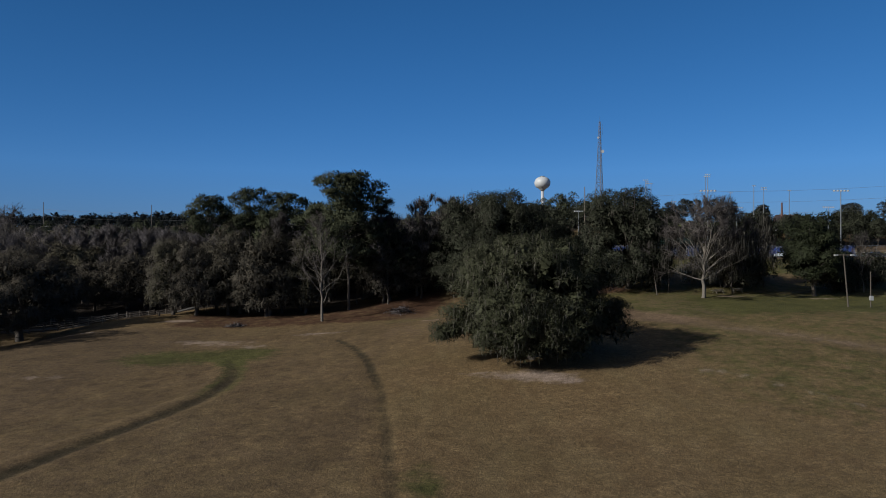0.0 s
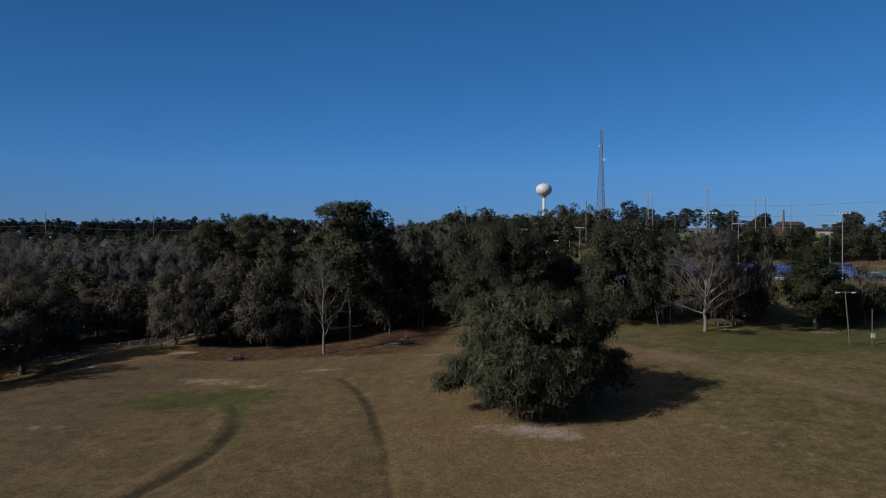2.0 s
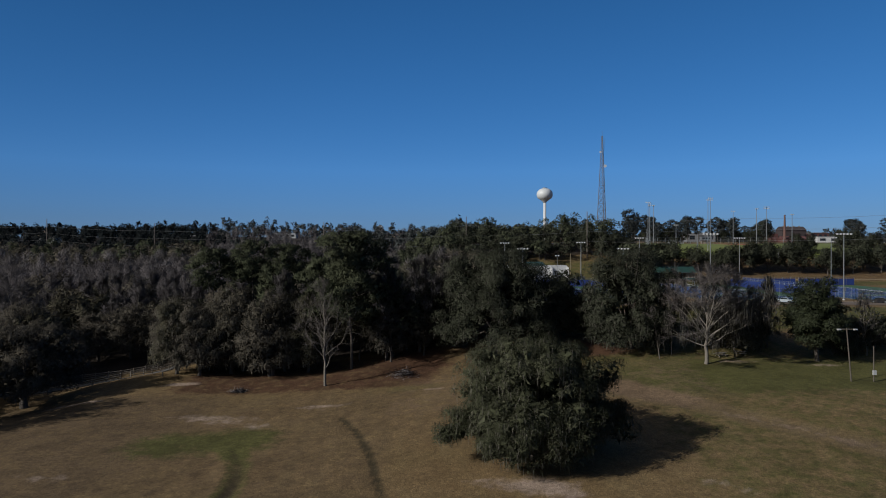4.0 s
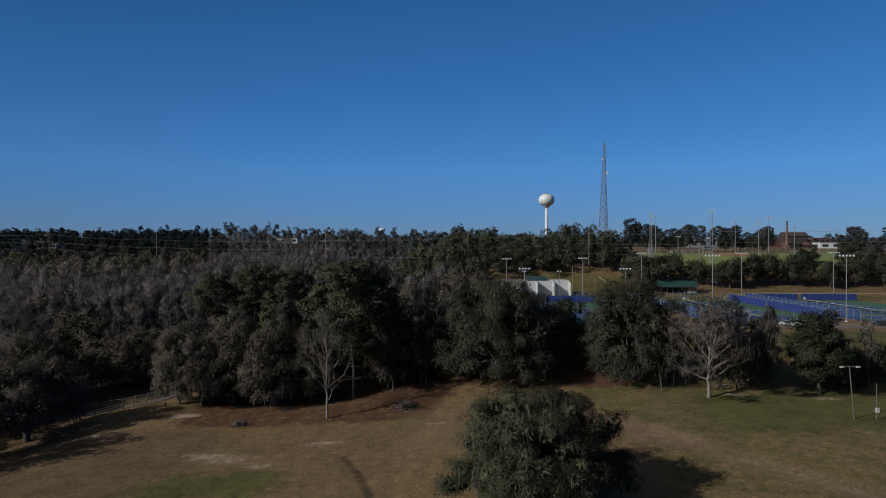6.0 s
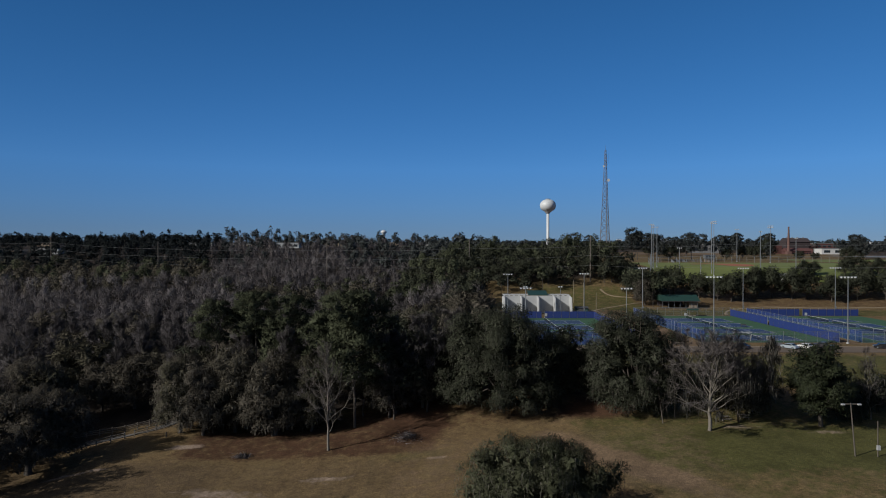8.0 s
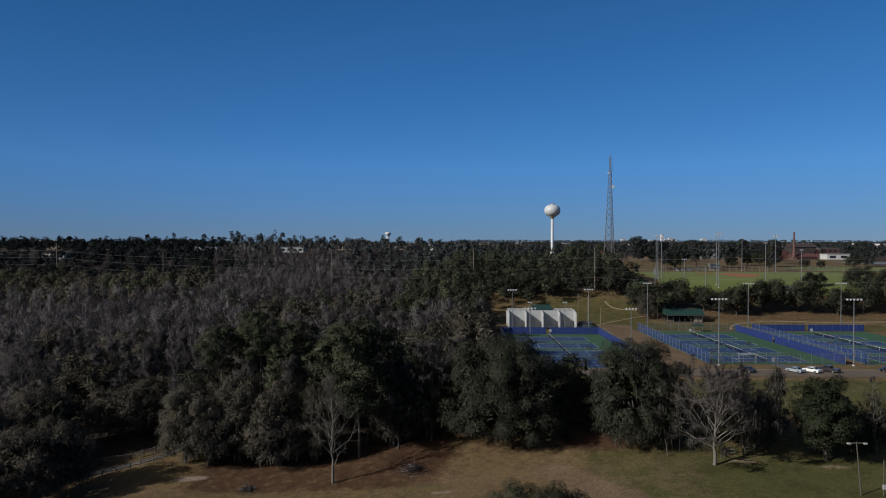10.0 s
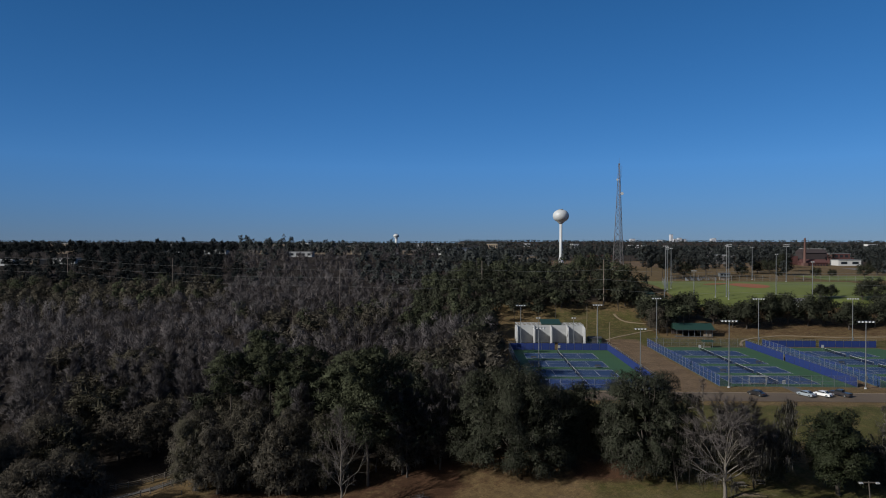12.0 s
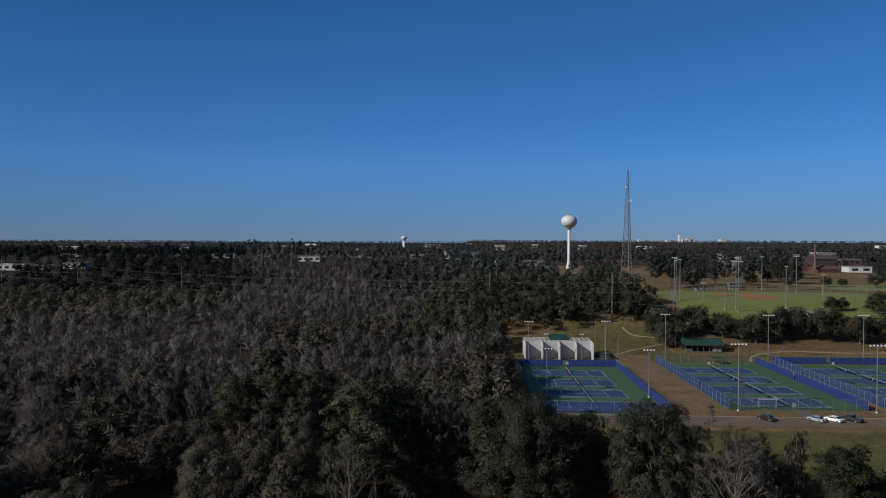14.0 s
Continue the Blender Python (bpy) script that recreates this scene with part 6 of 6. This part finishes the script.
# ---- ball field beyond the courts ----
def drape(name, cx, cy, rx, ry, material, label, up, kind_name, turn=0.0, n=40, rings=8, box=False):
    """A flat patch that lies on the ground."""
    v, f = [], []
    c, s = math.cos(radians(turn)), math.sin(radians(turn))
    for k in range(rings + 1):
        for i in range(n):
            g = 2 * math.pi * i / n
            u, w = math.cos(g), math.sin(g)
            if box:
                m = max(abs(u), abs(w))
                u, w = u / m, w / m
            px, py = u * rx * k / rings, w * ry * k / rings
            x, y = cx + px * c - py * s, cy + px * s + py * c
            v.append((x, y, float(height(x, y)) + up))
    for k in range(rings):
        f += [(k * n + i, k * n + (i + 1) % n, (k + 1) * n + (i + 1) % n, (k + 1) * n + i) for i in range(n)]
    me = Solid().add(v, f).mesh(name, material)
    return tagged(new(name, me), label, kind_name, kind="structure")


drape("ball_field_turf", 163, 345, 60, 40, TURF, "mown green turf of the ball field", 0.12, "turf", box=True, n=80, rings=14)
drape("infield", 154, 356, 9.5, 13, CLAY, "red clay of the infield", 0.22, "infield", 0)
drape("infield_base_path", 140, 364, 9, 3.4, CLAY, "red clay base path of the infield", 0.24, "infield", 25)
drape("far_car_park", 430, 520, 120, 26, GREY_ROOF, "pale asphalt car park beyond the ball field", 0.15, "car park", box=True, n=60, rings=10)
drape("far_lawn", 300, 420, 80, 22, TURF, "dry green lawn beyond the ball field", 0.12, "lawn", box=True, n=60, rings=8)
TALL_POLE = "very tall slim floodlight pole by the ball field"
for x, y, tall, arms, heads in ((103, 334, 23, 1, 3), (104.8, 337, 22, 2, 2), (108, 341, 21, 1, 2), (113, 322, 12.7, 1, 3), (127.3, 316, 26.4, 2, 3), (128.6, 322, 25, 1, 2),
                                (122.6, 320, 8.5, 0, 0), (153.8, 325, 20.4, 1, 2), (188, 385, 21.8, 2, 4), (165, 313, 19, 1, 2), (225, 300, 18, 1, 3), (176, 402, 20, 1, 3), (92, 300, 15, 0, 0)):
    light_pole(x, y, tall, arms, TALL_POLE, heads=max(heads, 1), r=0.2)


def press_box(x, y):
    ob = thing("press_box", x, y, float(height(x, y)), "small two-storey white press box behind the infield", "press box")
    for sx in (-3.4, 0, 3.4):
        part("post", Solid().box(sx, -1.2, -0.5, 0.25, 0.25, 3.2), STEEL, ob)
    part("lower_room", Solid().box(0, 0.6, -0.5, 6.0, 3.0, 3.0), TAN_WALL, ob)
    part("upper_room", Solid().box(0, 0, 2.6, 7.6, 4.2, 2.6), STEEL, ob)
    part("roof", Solid().box(0, 0, 5.2, 8.4, 5.0, 0.22), GREY_ROOF, ob)
    ob.scale = (0.8, 0.8, 0.8)
    for i in range(3):
        part("window", Solid().box(-2.4 + 2.4 * i, -2.13, 3.5, 1.8, 0.06, 1.1), GLASS, ob)


press_box(158, 399)


def bleacher(x, y, turn):
    ob = thing("bleacher", x, y, float(height(x, y)), "grey metal bleachers beside the ball field", "bleacher", "bleachers", turn=turn)
    for k in range(5):
        part("plank", Solid().box(0, k * 0.7, 0.35 + k * 0.38, 9, 0.34, 0.06), STEEL, ob)
    for sx in (-4.2, 0, 4.2):
        part("frame", Solid().prism([(-0.2, -0.3), (3.1, -0.3), (3.1, 1.95), (-0.2, 0.33)], sx - 0.05, sx + 0.05, "x"), STEEL, ob)


bleacher(138, 392, 20)
bleacher(148, 396, -10)


def backstop(line, tall, label):
    ob = thing("backstop", line[0][0], line[0][1], float(height(*line[0])), label, "fence")
    ox, oy, oz = line[0][0], line[0][1], float(height(*line[0]))
    for (ax, ay), (bx, by) in zip(line[:-1], line[1:]):
        n = max(1, round(math.hypot(bx - ax, by - ay) / 5.0))
        for i in range(n):
            x, y = ax + (bx - ax) * i / n, ay + (by - ay) * i / n
            z = float(height(x, y)) - oz
            part("post", Solid().tube((x - ox, y - oy, z - 0.4), (x - ox, y - oy, z + tall), 0.07, 0.07, 5), STEEL, ob)
        za, zb = float(height(ax, ay)) - oz, float(height(bx, by)) - oz
        for h in (tall, tall * 0.5):
            part("rail", Solid().tube((ax - ox, ay - oy, za + h), (bx - ox, by - oy, zb + h), 0.045, 0.045, 4), STEEL, ob)


backstop([(103, 330), (110, 362), (124, 384), (140, 391), (158, 388), (186, 391), (246, 391)], 3.5, "chain-link fence posts round the ball field")
backstop([(95, 303), (150, 304), (222, 304)], 1.8, "low chain-link fence posts along the ball field")


def gabled_hut(name, x, y, sx, sy, wall, roof, label, wall_mat, roof_mat, turn=0.0, category="building"):
    ob = thing(name, x, y, float(height(x, y)), label, category, turn=turn)
    part("wall", Solid().box(0, 0, -1, sx, sy, wall + 1), wall_mat, ob)
    part("roof", Solid().prism([(-sy / 2 - 0.5, wall), (sy / 2 + 0.5, wall), (0, wall + roof)], -sx / 2 - 0.5, sx / 2 + 0.5, "x"), roof_mat, ob)
    for i in range(max(1, int(sx // 4))):
        part("window", Solid().box(-sx / 2 + 2 + 4 * i, -sy / 2 - 0.02, 1.0, 1.3, 0.08, 1.2), GLASS, ob)
    return ob


gabled_hut("small_hut", 87, 316, 7, 6, 2.8, 1.5, "small hut with a blue-green metal roof beside the ball field", TAN_WALL, GREEN_ROOF, 20)
gabled_hut("white_shed", 157, 308, 6, 4, 2.4, 1.0, "small white shed beside the ball field", WHITE, GREY_ROOF, 10)


# ---- town buildings in the distance ----
def flat_building(name, x, y, sx, sy, tall, label, wall_mat, roof_mat, floors=1, turn=0.0, bay=5.0):
    ob = thing(name, x, y, float(height(x, y)), label, "building", turn=turn)
    part("wall", Solid().box(0, 0, -2, sx, sy, tall + 2), wall_mat, ob)
    part("roof", Solid().box(0, 0, tall, sx + 0.8, sy + 0.8, 0.6), roof_mat, ob)
    n = max(2, int(sx / bay))
    pane = None
    for k in range(floors):
        for i in range(n):
            spot = (-sx / 2 + sx * (i + 0.5) / n, -sy / 2 - 0.05, tall * (k + 0.28) / floors)
            if pane is None:
                pane = part("window", Solid().box(0, 0, 0, sx / n * 0.55, 0.14, tall / floors * 0.45), GLASS, ob)
                pane.location = spot
            else:
                other = part("window", pane.data, None, ob)
                other.location = spot
    return ob


def mill(x, y):
    z = float(height(x, y)) - 1.5
    ob = thing("brick_mill", x, y, z, "dark old brick mill with a red-roofed wing", "building")
    part("main_hall", Solid().box(24, 14, -2, 44, 18, 19), DARK_BRICK, ob)
    part("hall_roof", Solid().prism([(4, 17), (24, 17), (14, 22)], 1, 47, "x"), DARK_BRICK, ob)
    part("tower", Solid().box(-12, 12, -2, 13, 12, 15), BRICK_WALL, ob)
    part("wing", Solid().box(10, -9, -2, 44, 13, 7.5), BRICK_WALL, ob)
    part("wing_roof", Solid().prism([(-16.5, 5.5), (-1.5, 5.5), (-9, 9.5)], -13, 33, "x"), BRICK_WALL, ob, "red roof")
    for i in range(9):
        part("window", Solid().box(-10 + i * 5.0, -15.6, 1.2, 2.4, 0.3, 2.4), GLASS, ob)
    for i in range(4):
        part("roof_vent", Solid().box(9 + i * 10.0, 14, 21.2, 2.2, 2.0, 1.6), GREY_ROOF, ob)
    ob.scale = (0.50, 0.7, 0.74)


mill(311.5, 606)
z = float(height(306.5, 594))
stack = thing("smokestack", 306.5, 594, z, "tall tapered brick smokestack beside the mill", "chimney")
part("shaft", Solid().lathe([(1.4, -1), (1.3, 3), (0.65, 54.5 - z), (0.78, 54.9 - z), (0.78, 55.5 - z), (0.65, 55.7 - z)], 0, 0, 20), STACK_BRICK, stack, soft=True)
part("plinth", Solid().box(0, 0, -1, 4.0, 4.0, 3.5), STACK_BRICK, stack)
flat_building("white_warehouse", 349, 606, 20, 14, 5, "long low white warehouse beside the mill", WHITE, GREY_ROOF, 1, bay=9)
flat_building("brick_hall", 380, 668, 20, 12, 10, "red brick hall beyond the warehouse", BRICK_WALL, GREY_ROOF, 2)
flat_building("school_building", 240, 622, 26, 12, 8, "long low pale grey building beyond the ball field", GREY_ROOF, CONCRETE, 1, bay=7)
flat_building("red_store", 139, 690, 34, 16, 6, "low red brick shop building beyond the water tower", BRICK_WALL, BRICK_WALL, 1, bay=9)
flat_building("tan_store", 66, 690, 26, 12, 5, "low tan shop building beyond the water tower", TAN_WALL, GREY_ROOF, 1, bay=7)
rng_t = np.random.default_rng(77)
for i in range(30):
    y = float(rng_t.uniform(700, 2600))
    x = float(rng_t.uniform(-0.66, 0.72) * y)
    wide, deep = float(rng_t.uniform(14, 46)), float(rng_t.uniform(10, 20))
    tone = (CONCRETE, TAN_WALL, TAN_WALL, WHITE)[i % 4]
    flat_building("far_building", x, y, wide, deep, float(rng_t.uniform(9, 14)), "small pale building half hidden among far woods", tone, GREY_ROOF if i % 5 else WHITE, 1, float(rng_t.uniform(-25, 25)))
for x, y, sx, tall, floors in ((1318, 4150, 15, 46, 12), (1372, 4250, 18, 20, 4), (1402, 4250, 22, 26, 4), (1430, 4260, 26, 18, 3), (1085, 4180, 30, 19, 4), (1640, 4300, 14, 25, 5), (1596, 4200, 30, 20, 3), (1262, 4200, 26, 13, 3)):
    flat_building("city_block", x, y, sx, 30, tall, "pale city tower block on the horizon", CITY_PALE, GREY_ROOF, floors, bay=5)
for x, y, wide, tall in TOWN_SPOTS:
    flat_building("low_store", x, y, wide, 12, tall, "pale low store building in a clearing of the woods", CONCRETE if wide > 20 else TAN_WALL, CONCRETE if wide > 24 else GREY_ROOF, 1, bay=6)
